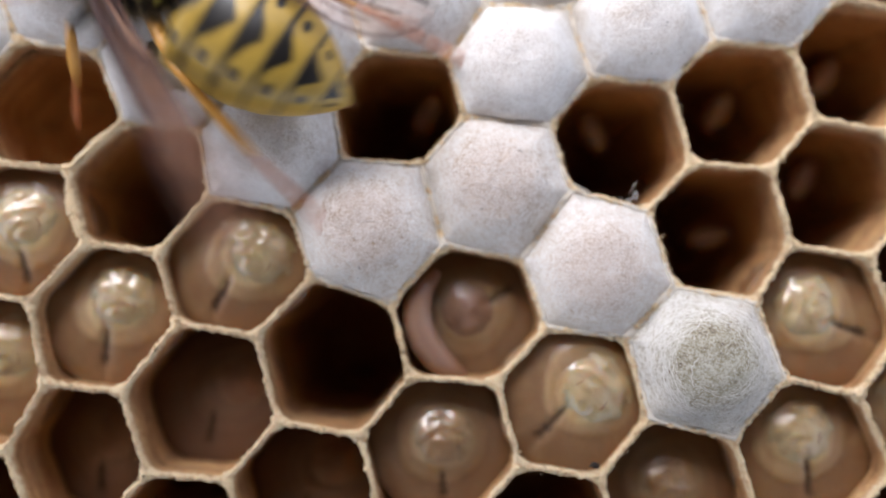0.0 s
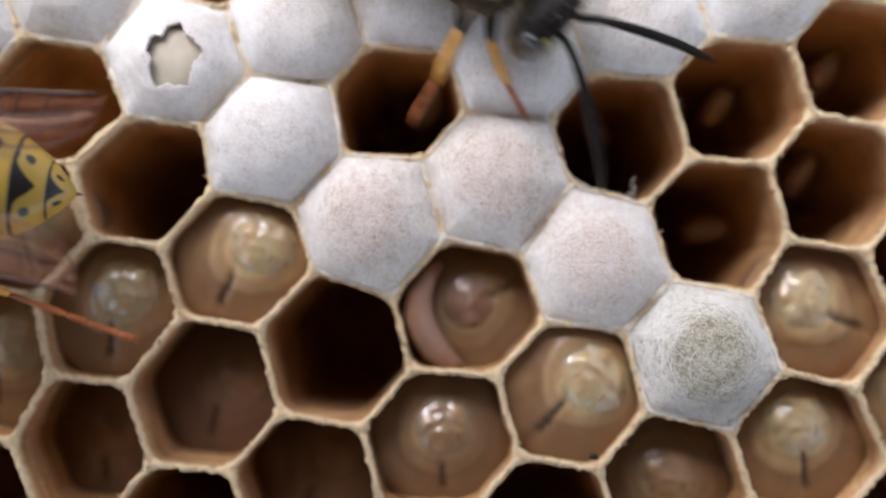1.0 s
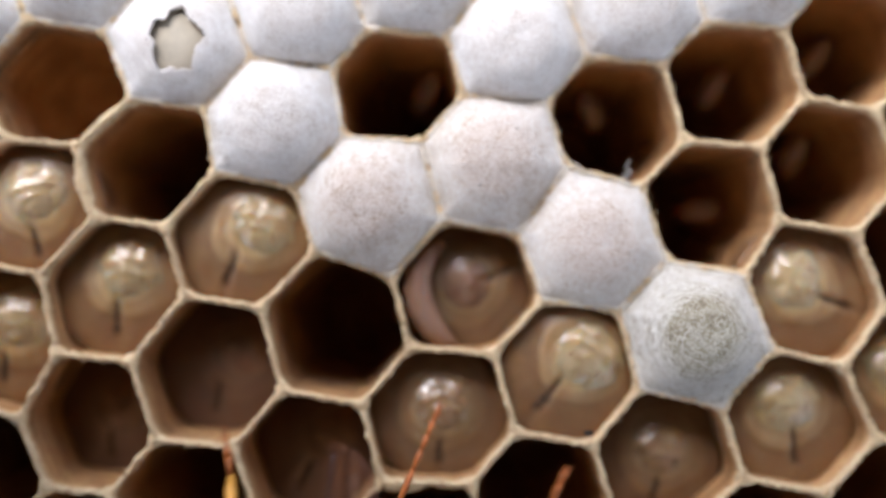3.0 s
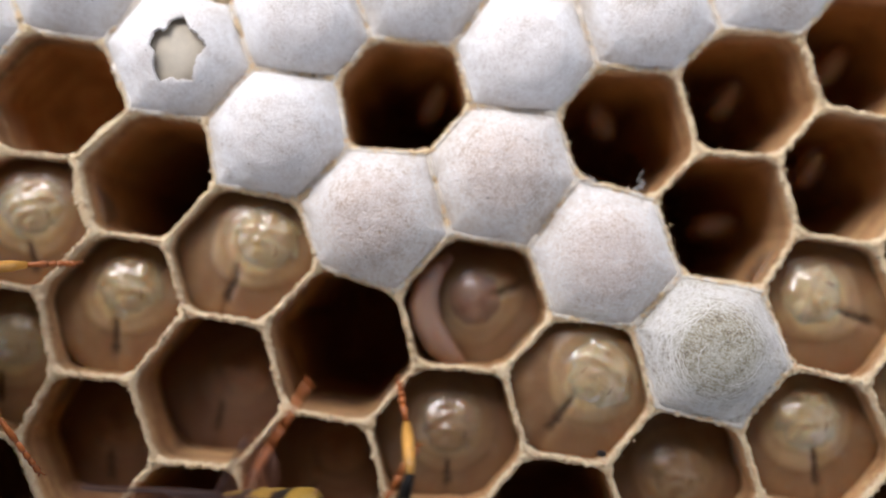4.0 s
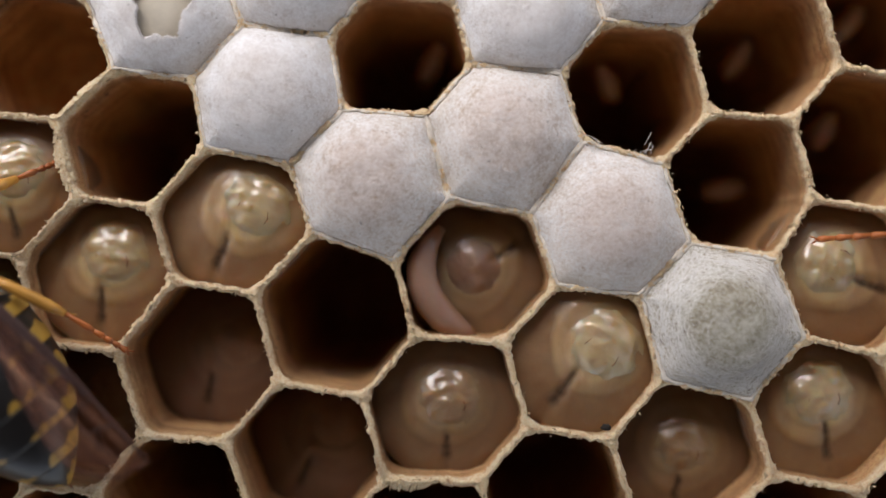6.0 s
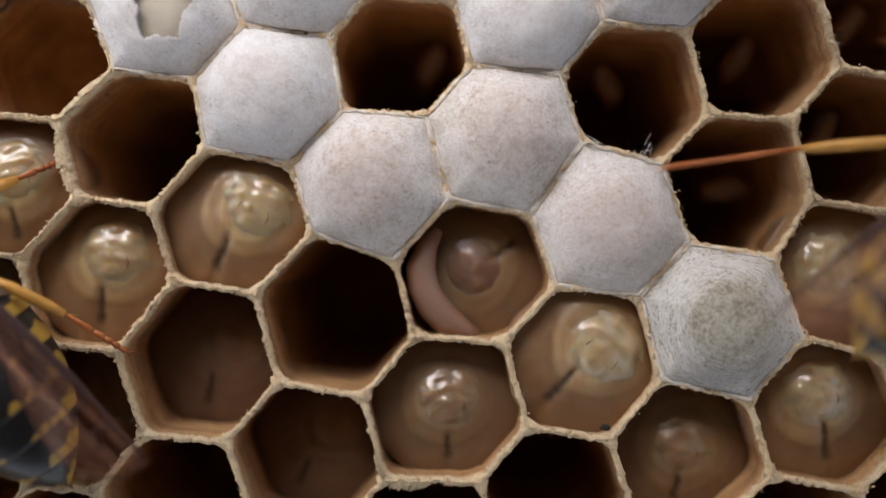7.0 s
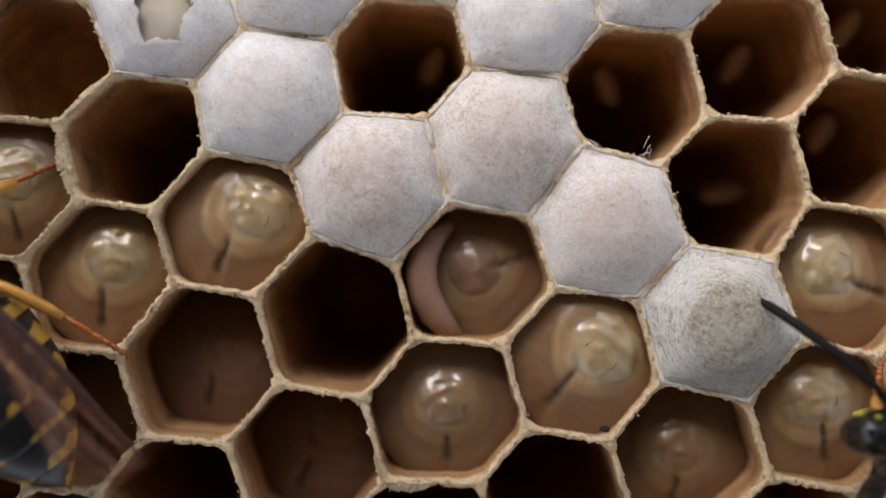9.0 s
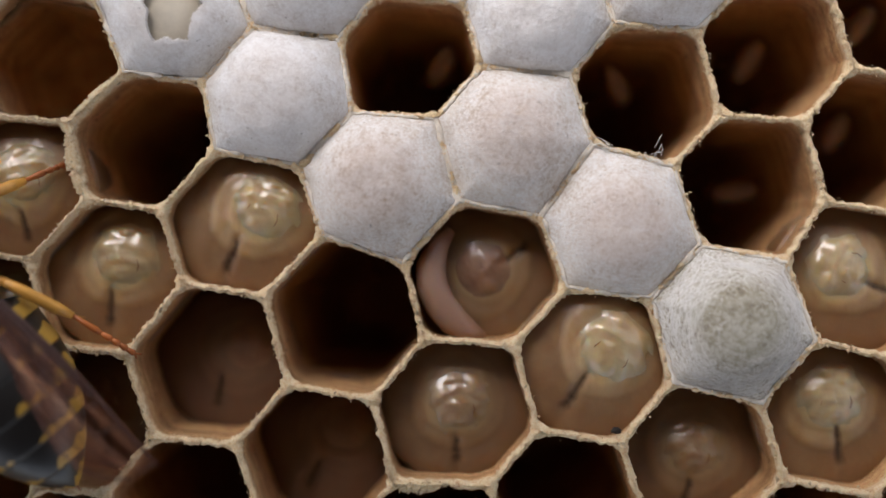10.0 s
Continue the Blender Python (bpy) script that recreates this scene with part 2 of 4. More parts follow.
# ---- unseen board on posts, open all round, added to block light from overhead ----
def slab(name, x0, y0, z0, x1, y1, z1, label, material):
    """A board; millimetres."""
    bm = bmesh.new()
    bmesh.ops.create_cube(bm, size=1.0)
    for v in bm.verts:
        v.co = Vector(((x0 + x1) / 2 + v.co.x * (x1 - x0), (y0 + y1) / 2 + v.co.y * (y1 - y0), (z0 + z1) / 2 + v.co.z * (z1 - z0)))
    tagged(part(name, bm, material, None, smooth=False), label, name.split("_")[0], kind="structure")


for px, py in ((-62, -88), (62, -88), (-62, 35), (62, 35)):
    slab("post", px - 2, py - 2, GROUND, px + 2, py + 2, 46, "slim brown wooden corner post, added to hold the unseen shade board", BOARD)
slab("ceiling", -64, -90, 46, 64, 37, 52, "plain dark brown board, added out of view to shade the comb", SHADE_BOARD)

# ---- the comb: a bent hexagonal lattice ----
ORIGIN, STEP_B, STEP_A = Vector((-7.268, 0.573)), Vector((4.621, 1.563)), Vector((3.711, -3.080))
AROUND = [(1, 0), (0, 1), (-1, 1), (-1, 0), (0, -1), (1, -1)]
NUDGE, PUSH, RISE = {}, {}, {}


def site(q, r, dx, dy, rise=0.0):
    """A cell that lies a little off the even lattice; rise: its rim over the others."""
    NUDGE[q, r], RISE[q, r] = Vector((dx, dy)), rise


def push(q, r, k, dx, dy):
    """A corner that is pulled off the middle of its three cells."""
    PUSH[corner_key(q, r, k)] = Vector((dx, dy))


def corner_key(q, r, k):
    a, b = AROUND[k], AROUND[(k + 1) % 6]
    return tuple(sorted([(q, r), (q + a[0], r + a[1]), (q + b[0], r + b[1])]))


def centre(q, r):
    return ORIGIN + q * STEP_B + r * STEP_A + NUDGE.get((q, r), Vector((0, 0)))


def corner(q, r, k):
    key = corner_key(q, r, k)
    p = sum((centre(*c) for c in key), Vector((0, 0))) / 3
    p += PUSH.get(key, Vector((0, 0)))
    z = sum(RISE.get(c, 0.0) for c in key) / 3
    return Vector((p.x, p.y, z))


site(-3, 1, 1.02, -1.02)
site(-2, 0, -0.36, -0.02)
site(-2, 1, -0.80, -0.79)
site(-2, 2, -0.22, -0.23)
site(-1, -1, 0.14, 0.34)
site(-1, 0, -0.42, 0.08)
site(-1, 1, -0.33, 0.30)
site(-1, 2, -0.66, -0.91)
site(-1, 3, -0.02, -0.13)
site(0, -2, 0.47, 0.07)
site(0, -1, 0.27, 0.28, 0.30)
site(0, 0, -0.32, 0.75, 0.10)
site(0, 1, -0.18, 0.29, -0.10)
site(0, 2, -0.02, 0.16)
site(0, 3, 0.40, -0.38)
site(1, -2, 0.48, 0.05)
site(1, -1, 0.20, 0.17)
site(1, 0, 0.14, 0.22)
site(1, 1, 0.07, -0.38, -0.10)
site(1, 2, 0.07, 0.36, 0.45)
site(1, 3, 0.01, -0.19)
site(1, 4, 0.08, -0.26)
site(2, -2, 0.47, -0.16)
site(2, -1, 0.30, 0.38)
site(2, 0, 0.05, 0.49)
site(2, 1, 0.30, 0.56)
site(2, 2, 0.38, 0.05, 0.10)
site(2, 3, 0.91, -0.55, 0.15)
site(2, 4, 0.96, -0.37)
site(3, -2, -0.39, -1.02)
site(3, -1, 0.30, -0.03)
site(3, 0, 0.12, 0.65)
site(3, 1, 0.20, -0.16, -0.10)
site(3, 2, 0.13, 0.13)
site(3, 3, 0.30, -0.29)
site(4, -2, -0.11, 0.35)
site(4, -1, -0.16, -0.08)
site(4, 0, 0.23, 0.24)
site(4, 1, -0.26, 0.42)
site(4, 2, 0.23, -0.16)
site(5, -1, -0.13, 0.01)
site(5, 0, 0.05, 0.04)
push(0, 0, 0, 0.03, 0.09)
push(0, -1, 0, -0.16, 0.01)
push(1, -1, 1, 0.08, -0.06)
push(-1, 0, 1, -0.01, 0.11)
push(0, -2, 1, -0.01, 0.09)
push(0, -2, 0, 0.02, -0.09)
push(1, -2, 1, 0.11, 0.05)
push(1, -1, 0, -0.15, -0.08)
push(1, -2, 0, -0.12, 0.05)
push(2, -2, 1, 0.24, 0.05)
push(2, -1, 1, 0.06, 0.12)
push(2, 0, 1, 0.05, -0.10)
push(2, -1, 0, -0.24, -0.08)
push(3, -1, 1, 0.16, 0.03)
push(2, 1, 0, -0.10, -0.01)
push(1, 2, 0, -0.05, -0.09)
push(3, 1, 1, 0.15, 0.07)
push(1, 1, 1, 0.13, 0.22)
push(0, 1, 0, -0.15, -0.07)
push(0, 1, 1, 0.11, 0.04)
push(-1, 1, 1, 0.03, 0.14)
push(-2, 1, 0, -0.02, -0.15)
push(0, 2, 0, -0.08, -0.19)
push(0, 2, 1, 0.10, 0.12)
push(-1, 2, 0, -0.10, -0.12)
push(3, 1, 0, -0.09, -0.04)
push(3, 0, 0, -0.15, -0.22)
push(4, 0, 1, 0.11, 0.17)
push(3, -1, 0, -0.11, -0.06)
push(4, -1, 1, 0.05, 0.16)
push(4, 0, 0, -0.03, -0.12)
push(2, -2, 0, -0.12, -0.10)
push(3, -2, 1, 0.21, 0.11)
push(4, -1, 0, -0.03, -0.12)
push(5, -1, 1, 0.05, 0.14)
push(4, -2, 1, 0.09, 0.02)
push(3, -2, 0, -0.09, -0.02)

# plain cells that close the comb round about
RING = [(-4, 1), (-4, 2), (-3, 0), (-3, 2), (-3, 3), (-2, 3), (-2, 4), (-1, 4), (0, -3), (0, 4), (0, 5), (1, -3), (1, 5), (2, -3), (2, 5), (3, -3), (3, 4), (4, -3), (4, 3), (5, -3), (5, -2), (5, 1), (5, 2), (6, -2), (6, -1), (6, 0)]


# cells whose outer side is the bare edge of the comb
EDGE = [(0, -2), (-1, -1), (-2, 0)]


def corners(q, r):
    return [corner(q, r, k) for k in range(6)]


def middle(q, r):
    return sum(corners(q, r), Vector((0, 0, 0))) / 6


def inset(ps, d):
    """The corner ring moved inwards by d."""
    c = sum(ps, Vector((0, 0, 0))) / 6
    out = []
    for i, p in enumerate(ps):
        a, b = ps[i - 1], ps[(i + 1) % 6]
        u, v = (p - a).normalized(), (b - p).normalized()
        w = (v - u)
        w.z = 0
        w = w.normalized()
        if w.dot(c - p) < 0:
            w = -w
        out.append(p + w * d / 0.866)
    return out


def along(ps, n):
    """Points along the closed ring, n to a side."""
    return [ps[i].lerp(ps[(i + 1) % 6], j / n) for i in range(6) for j in range(n)]


def wedge(v, lo, hi):
    return max(0.0, min(1.0, (v - lo) / (hi - lo)))


comb = tagged(new("paper_comb"), "tan paper wasp comb of hexagonal cells, mouths up", "wasp comb")
CELLS = {}
DEPTH = 15.0
SHALLOW = {(0, -2): 4.5, (-1, -1): 6.0}  # half-built cells on the edge of the comb
SIDE = 26


def make_cell(q, r):
    ps = corners(q, r)
    c = middle(q, r)
    bm = bmesh.new()
    outer = along(ps, SIDE)
    floor_z = -SHALLOW.get((q, r), DEPTH)
    levels = [(floor_z, 0.10), (floor_z * 0.55, 0.10), (floor_z * 0.34, 0.10), (floor_z * 0.2, 0.095), (-1.6, 0.085), (-0.9, 0.075), (-0.5, 0.075), (-0.22, 0.105), (-0.09, 0.105), (0.0, 0.07)]
    rows = []

    def ragged(p):
        return (0.12 * rough(p.x, p.y, 0, 1.1) + 0.10 * rough(p.x, p.y, 3, 4.0) + 0.09 * rough(p.x, p.y, 7, 10.0))

    def waver(p):
        return Vector((0.07 * rough(p.x, p.y, 11, 3.0) + 0.075 * rough(p.x, p.y, 15, 8.0), 0.07 * rough(p.x, p.y, 21, 3.0) + 0.075 * rough(p.x, p.y, 25, 8.0), 0))

    lip = [bm.verts.new(p + waver(p) + Vector((0, 0, ragged(p) + 0.03))) for p in outer]
    if (q, r) in RING or (q, r) in EDGE:
        rows.append([bm.verts.new((p.x, p.y, -DEPTH)) for p in outer])
    rows.append(lip)
    for depth, w in reversed(levels):
        ring = along(inset(ps, w), SIDE)
        row = []
        for i, p in enumerate(ring):
            f = (i % SIDE) / SIDE
            round_in = 0.16 * max(0, 1 - 6 * min(f, 1 - f)) ** 2 if depth < -0.02 else 0.05 * max(0, 1 - 6 * min(f, 1 - f)) ** 2
            d = Vector((c.x - p.x, c.y - p.y, 0)).normalized()
            grain = 0.022 * rough(p.x, p.y, depth, 5.0) + 0.03 * rough(p.x, p.y, depth * 1.5, 1.6)
            if depth > -0.3:
                grain += 0.035 * rough(p.x, p.y, depth, 6.0) + 0.04 * rough(p.x, p.y, depth, 13.0)
            z = p.z + depth + (ragged(outer[i]) if depth > -1 else 0)
            p = Vector((p.x, p.y, 0)) + d * (round_in + grain) + waver(outer[i]) * wedge(depth, -0.7, -0.1)
            row.append(bm.verts.new((p.x, p.y, z)))
        rows.append(row)
    quads(bm, rows)
    low = rows[-1]
    inner = [bm.verts.new((c.x + (v.co.x - c.x) * 0.55, c.y + (v.co.y - c.y) * 0.55, floor_z - 0.9)) for v in low]
    quads(bm, [low, inner])
    tip = bm.verts.new((c.x, c.y, floor_z - 1.2))
    for i in range(len(inner)):
        bm.faces.new((inner[i], inner[(i + 1) % len(inner)], tip))
    bmesh.ops.recalc_face_normals(bm, faces=bm.faces)
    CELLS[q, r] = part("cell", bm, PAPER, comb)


def make_fibres(sites):
    """Chewed wood fibres and crumbs that stand off the rims."""
    rnd = random.Random(77)
    bm = bmesh.new()
    for q, r in sites:
        for k in range(6):
            a, b = corner(q, r, k), corner(q, r, (k + 1) % 6)
            for _ in range(105):
                p = a.lerp(b, rnd.random()) + Vector((rnd.gauss(0, 0.055), rnd.gauss(0, 0.055), rnd.uniform(-0.30, 0.09)))
                if rnd.random() < 0.2:
                    d = Vector((rnd.gauss(0, 1), rnd.gauss(0, 1), rnd.uniform(-0.2, 0.9))).normalized() * rnd.uniform(0.06, 0.17)
                    tube(bm, [p, p + d * 0.5 + Vector((0, 0, 0.02)), p + d], [0.012, 0.010, 0.004], 3)
                else:
                    s = rnd.uniform(0.02, 0.085)
                    vs = [bm.verts.new(p + Vector((rnd.uniform(-1, 1), rnd.uniform(-1, 1), rnd.uniform(-1, 1))).normalized() * s) for _ in range(4)]
                    for t in ((0, 1, 2), (0, 2, 3), (0, 3, 1), (1, 3, 2)):
                        bm.faces.new([vs[i] for i in t])
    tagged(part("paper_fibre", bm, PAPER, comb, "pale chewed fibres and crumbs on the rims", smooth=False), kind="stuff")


# ---- silk caps ----
def make_cap(q, r, material, height, label, hole=None, flat=2.1, threads=60, strand=0.006, spread=0.11):
    ps = inset(corners(q, r), 0.06)
    c = middle(q, r)
    ring = [p + Vector((0.05 * rough(p.x, p.y, 31, 2.5), 0.05 * rough(p.x, p.y, 35, 2.5), -0.03 + 0.08 * rough(p.x, p.y, 39, 1.6))) for p in along(ps, 14)]
    bm = bmesh.new()
    steps = 36
    rows = []
    disc = 0.60 + 0.05 * rough(q, r, 3, 2.7)

    def crown(p, f):
        top = (height + 0.10) * (1 - f ** flat) ** 0.80
        top += 0.018 * math.exp(-((f - disc) / 0.07) ** 2) - 0.07 * height * math.exp(-(f / 0.45) ** 2)
        lumps = 0.09 * rough(p.x, p.y, 1, 0.8) + 0.035 * rough(p.x, p.y, 5, 2.0) + 0.012 * rough(p.x, p.y, 9, 6.0)
        return p.z + top + lumps * (1 - 0.5 * f)

    def spot(p, f):
        d = Vector((p.x - c.x, p.y - c.y, 0))
        even = d.normalized() * 2.30
        d = d.lerp(even, 0.97 * (1 - f ** 9)) * f
        x = Vector((c.x + d.x, c.y + d.y, c.z + (p.z - c.z) * f ** 6))
        return Vector((x.x, x.y, crown(x, f)))

    band = bm.verts.layers.float.new("band")
    for s in range(steps, 0, -1):
        row = [bm.verts.new(spot(p, s / steps)) for p in ring]
        for v in row:
            v[band] = 1 - s / steps + 0.1
        rows.append(row)
    quads(bm, rows)
    tip = bm.verts.new((c.x, c.y, crown(c, 0)))
    tip[band] = 1.0
    for i in range(len(ring)):
        bm.faces.new((rows[-1][i], rows[-1][(i + 1) % len(ring)], tip))
    if hole:
        hx, hy, hr = hole
        gone = []
        for f in bm.faces:
            m = f.calc_center_median()
            dx, dy = m.x - c.x - hx, (m.y - c.y - hy) * 0.8
            a = math.atan2(dy, dx)
            if math.hypot(dx, dy) < hr * (1 + 0.13 * math.sin(5 * a + 0.6) + 0.05 * math.sin(2 * a) + 0.04 * math.sin(11 * a)):
                gone.append(f)
        bmesh.ops.delete(bm, geom=gone, context="FACES")
        bmesh.ops.recalc_face_normals(bm, faces=bm.faces)
        bmesh.ops.solidify(bm, geom=bm.faces[:], thickness=0.10)
    bmesh.ops.recalc_face_normals(bm, faces=bm.faces)
    cap = part("silk_cap", bm, material, CELLS[q, r], label)
    # loose threads wound round the edge
    rnd = random.Random(q * 31 + r * 7 + 500)
    bm = bmesh.new()
    n = len(ring)
    for _ in range(threads):
        i0, f = rnd.randrange(n), max(0.2, 1.0 - abs(rnd.gauss(0, spread)))
        drift, pts = rnd.gauss(0, 0.012), []
        for k in range(rnd.randint(6, 16)):
            p = spot(ring[(i0 + k) % n], max(0.15, min(1.0, f + drift * k + 0.012 * rnd.uniform(-1, 1))))
            pts.append(p + Vector((0, 0, 0.001)))
        tube(bm, pts, strand * rnd.uniform(0.6, 1.4), 3)
    if threads:
        tagged(part("silk_thread", bm, THREAD, cap, "fine white silk threads"), kind="stuff")
    bm = bmesh.new()
    for _ in range(800):
        p = spot(ring[rnd.randrange(n)], min(1.0, rnd.random() ** 0.5 * 1.0))
        if hole and math.hypot(p.x - c.x - hole[0], p.y - c.y - hole[1]) < hole[2] * 1.5:
            continue
        d = Vector((rnd.gauss(0, 1), rnd.gauss(0, 1), 0)).normalized() * rnd.uniform(0.04, 0.12)
        s = Vector((-d.y, d.x, 0)).normalized() * 0.006
        lift = Vector((0, 0, rnd.uniform(0.005, 0.03)))
        bm.faces.new([bm.verts.new(p - s + lift * 0.3), bm.verts.new(p + s + lift * 0.3), bm.verts.new(p + d * 0.5 + lift + s), bm.verts.new(p + d + lift * 0.2)])
    tagged(part("silk_fuzz", bm, THREAD, cap, "short felted silk hairs"), kind="stuff")
    # matted hem of silk over the paper rim
    bm = bmesh.new()
    hem = []
    for i in range(2 * n + 2):
        p = ring[(i // 2) % n].lerp(ring[(i // 2 + i % 2) % n], 0.5)
        out = Vector((p.x - c.x, p.y - c.y, 0)).normalized() * (0.02 + 0.05 * rough(p.x, p.y, 51, 3.0))
        hem.append(p + out + Vector((0, 0, 0.02 + 0.05 * rough(p.x, p.y, 55, 4.0))))
    tube(bm, hem, [max(0.03, 0.075 + 0.06 * rough(p.x, p.y, 59, 3.5) + 0.03 * rough(p.x, p.y, 63, 11.0)) for p in hem], 7)
    part("silk_hem", bm, HEM, cap, "cream matted silk along the rim")
    if hole:
        bm = bmesh.new()
        ball(bm, (c.x, c.y, c.z - 0.38), (2.25, 2.25, 1.40), 32, 16, lambda u: 1 + 0.03 * rough(u.x, u.y, u.z, 3))
        part("cocoon_lining", bm, LINING, CELLS[q, r], "beige membrane under the torn cap")


# ---- brood ----
def reach(q, r, a, d=0.10):
    """From the cell's middle to its inner wall in the direction a."""
    c, ps = middle(q, r), inset(corners(q, r), d)
    u = Vector((math.cos(a), math.sin(a)))
    best = 9.0
    for i, p in enumerate(ps):
        w = ps[(i + 1) % 6]
        e = Vector((w.x - p.x, w.y - p.y))
        o = Vector((p.x - c.x, p.y - c.y))
        den = u.x * e.y - u.y * e.x
        if abs(den) > 1e-6:
            s = (o.x * e.y - o.y * e.x) / den
            if s > 0:
                best = min(best, s)
    return min(best, 2.5)


def make_larva(q, r, deep, head, line, skin, label, head_size=0.92, fat=1.11, head_skin=None, steps=(0.82, 0.60), jaw=1):
    """A grub curled in its cell. deep: its shoulders under the rim; head: from the cell's middle; line: way of the dark gut line."""
    c = middle(q, r)
    thing = tagged(new("larva"), label, "larva", "grubs in their cells")
    thing.matrix_world = pose(c.x * MM, c.y * MM, 0)
    hx, hy = head
    base = -deep - 0.85
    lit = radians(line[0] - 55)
    n = 72
    wall = [reach(q, r, 2 * math.pi * j / n) * fat for j in range(n)]
    wall = [(wall[j - 1] + wall[j] + wall[(j + 1) % n]) / 3 for j in range(n)]

    def edge(x, y):
        return wall[int(round(math.atan2(y, x) / (2 * math.pi) * n)) % n]

    lx, ly = math.cos(radians(line[0])), math.sin(radians(line[0]))

    def cleft(x, y):
        """The furrow along the gut line, which parts the folds."""
        return math.exp(-((x * ly - y * lx) / 0.17) ** 2) * wedge(x * lx + y * ly, line[1] - 0.35, line[1] + 0.1)

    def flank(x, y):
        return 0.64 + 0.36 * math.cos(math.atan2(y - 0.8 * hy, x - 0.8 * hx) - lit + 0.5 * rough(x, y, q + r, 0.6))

    def apart(x, y, k, i):
        return math.hypot(x - hx * k, y - hy * k) * (1 + 0.16 * rough(x + q * 3, y + r * 3, i * 2.0, 0.55)) + 0.05 * rough(x, y, i + q, 2.0)

    def top(x, y):
        d = min(1.0, math.hypot(x, y) / edge(x, y))
        z = base + 0.17 + 0.55 * (1 - d ** 2.4) ** 0.55
        for i, s in enumerate(steps):
            e = wedge(2.15 * s - apart(x, y, 0.8, i), -0.14, 0.26)
            z += 0.09 * e * e * (3 - 2 * e) * (0.45 + 0.55 * flank(x, y))
        return z - 0.11 * cleft(x, y)

    # pale fat rings, with the light on one flank put into the colour
    def lit_fat(x, y):
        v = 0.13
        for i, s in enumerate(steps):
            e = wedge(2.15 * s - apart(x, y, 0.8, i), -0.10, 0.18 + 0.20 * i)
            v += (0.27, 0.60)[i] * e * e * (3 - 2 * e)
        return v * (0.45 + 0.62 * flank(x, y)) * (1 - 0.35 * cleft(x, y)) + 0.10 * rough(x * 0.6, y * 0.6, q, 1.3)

    bm = bmesh.new()
    band = bm.verts.layers.float.new("band")
    rows = []
    m = 44
    for s in range(m, 0, -1):
        f = math.sin(s / m * math.pi / 2) if s > m * 0.7 else s / m * math.sin(0.7 * math.pi / 2) / 0.7
        row = []
        for j in range(n):
            a = 2 * math.pi * j / n
            x, y = f * wall[j] * math.cos(a), f * wall[j] * math.sin(a)
            v = bm.verts.new((x, y, top(x, y) + 0.025 * rough(x + c.x, y + c.y, 0, 1.5)))
            v[band] = lit_fat(x, y)
            row.append(v)
        rows.append(row)
    low = [bm.verts.new((v.co.x * 0.9, v.co.y * 0.9, -6.0)) for v in rows[0]]
    quads(bm, [low] + rows)
    tip = bm.verts.new((0, 0, top(0, 0)))
    tip[band] = lit_fat(0, 0)
    for j in range(n):
        bm.faces.new((rows[-1][j], rows[-1][(j + 1) % n], tip))
    bm.faces.new(list(reversed(low)))
    bmesh.ops.recalc_face_normals(bm, faces=bm.faces)
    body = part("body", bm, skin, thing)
    # head lobe with folded mouth, towards the far side of the gut line
    hz = top(hx, hy)
    s = head_size
    rnd = random.Random(q * 17 + r * 5 + 90)
    bm = bmesh.new()
    # the head is a cluster of soft lobes with creases where they meet
    lobes = [(x + rnd.uniform(-0.08, 0.08), y + rnd.uniform(-0.08, 0.08), w, h) for x, y, w, h in
             ((0.0, 0.0, 1.10, 0.29), (0.18, 0.54, 0.56, 0.25), (0.42, -0.45, 0.54, 0.24), (-0.15, -0.68, 0.46, 0.17), (-0.52, 0.15, 0.48, 0.22), (0.68, 0.10, 0.44, 0.17))]

    plain = head_skin is GRUB_FACE
    if plain:
        lobes = lobes[:2]
    tx, ty = math.cos(radians(line[0] + 180)), math.sin(radians(line[0] + 180))

    def swell(x, y):
        v = []
        for a, b, w, h in lobes:
            d = 1 - ((x - a) ** 2 + (y - b) ** 2) / (w * w)
            v.append(h * d ** 1.35 if d > 0 else 0.25 * h * d)
        z = math.log(sum(math.exp(40 * t) for t in v)) / 40
        gx, gy = hx + s * (x * tx - y * ty), hy + s * (x * ty + y * tx)
        return max(-0.12, z) + (top(gx, gy) - hz) / s + 0.022 * rough(x * 2 + q, y * 2 + r, 0, 1.0) + (0.006 if plain else 0.026) * math.sin(13 * math.hypot(x + 0.7, 0.8 * y) + 2.5 * rough(x + q, y * 1.5 + r, 4, 1.0)) * (0.7 + rough(x * 1.5 + r, y * 1.5, 6, 1.0)) + 0.010 * rough(x * 6 + q, y * 6 + r, 2, 1.0)

    rows = [[bm.verts.new((s * x, s * y, s * swell(x, y))) for x, y in ((1.28 * i / 34 * math.cos(2 * math.pi * j / 72), 1.28 * i / 34 * math.sin(2 * math.pi * j / 72)) for j in range(72))] for i in range(34, 0, -1)]
    low = [bm.verts.new((v.co.x, v.co.y, -0.5 * s)) for v in rows[0]]
    quads(bm, [low] + rows)
    tip = bm.verts.new((0, 0, s * swell(0, 0)))
    for j in range(72):
        bm.faces.new((rows[-1][j], rows[-1][(j + 1) % 72], tip))
    bm.faces.new(list(reversed(low)))
    bmesh.ops.recalc_face_normals(bm, faces=bm.faces)
    skin_up = head_skin or GRUB_HEAD
    hd = part("head", bm, skin_up, thing, "paler shiny head lobe", (hx, hy, hz - 0.015), (0, 0, line[0] + 180))
    for side in (-1, 1):
        if jaw:
            pts = [(-0.10 * s, side * 0.50 * s, 0.33 * s), (-0.34 * s, side * 0.56 * s, 0.22 * s), (-0.55 * s, side * 0.50 * s, 0.16 * s)]
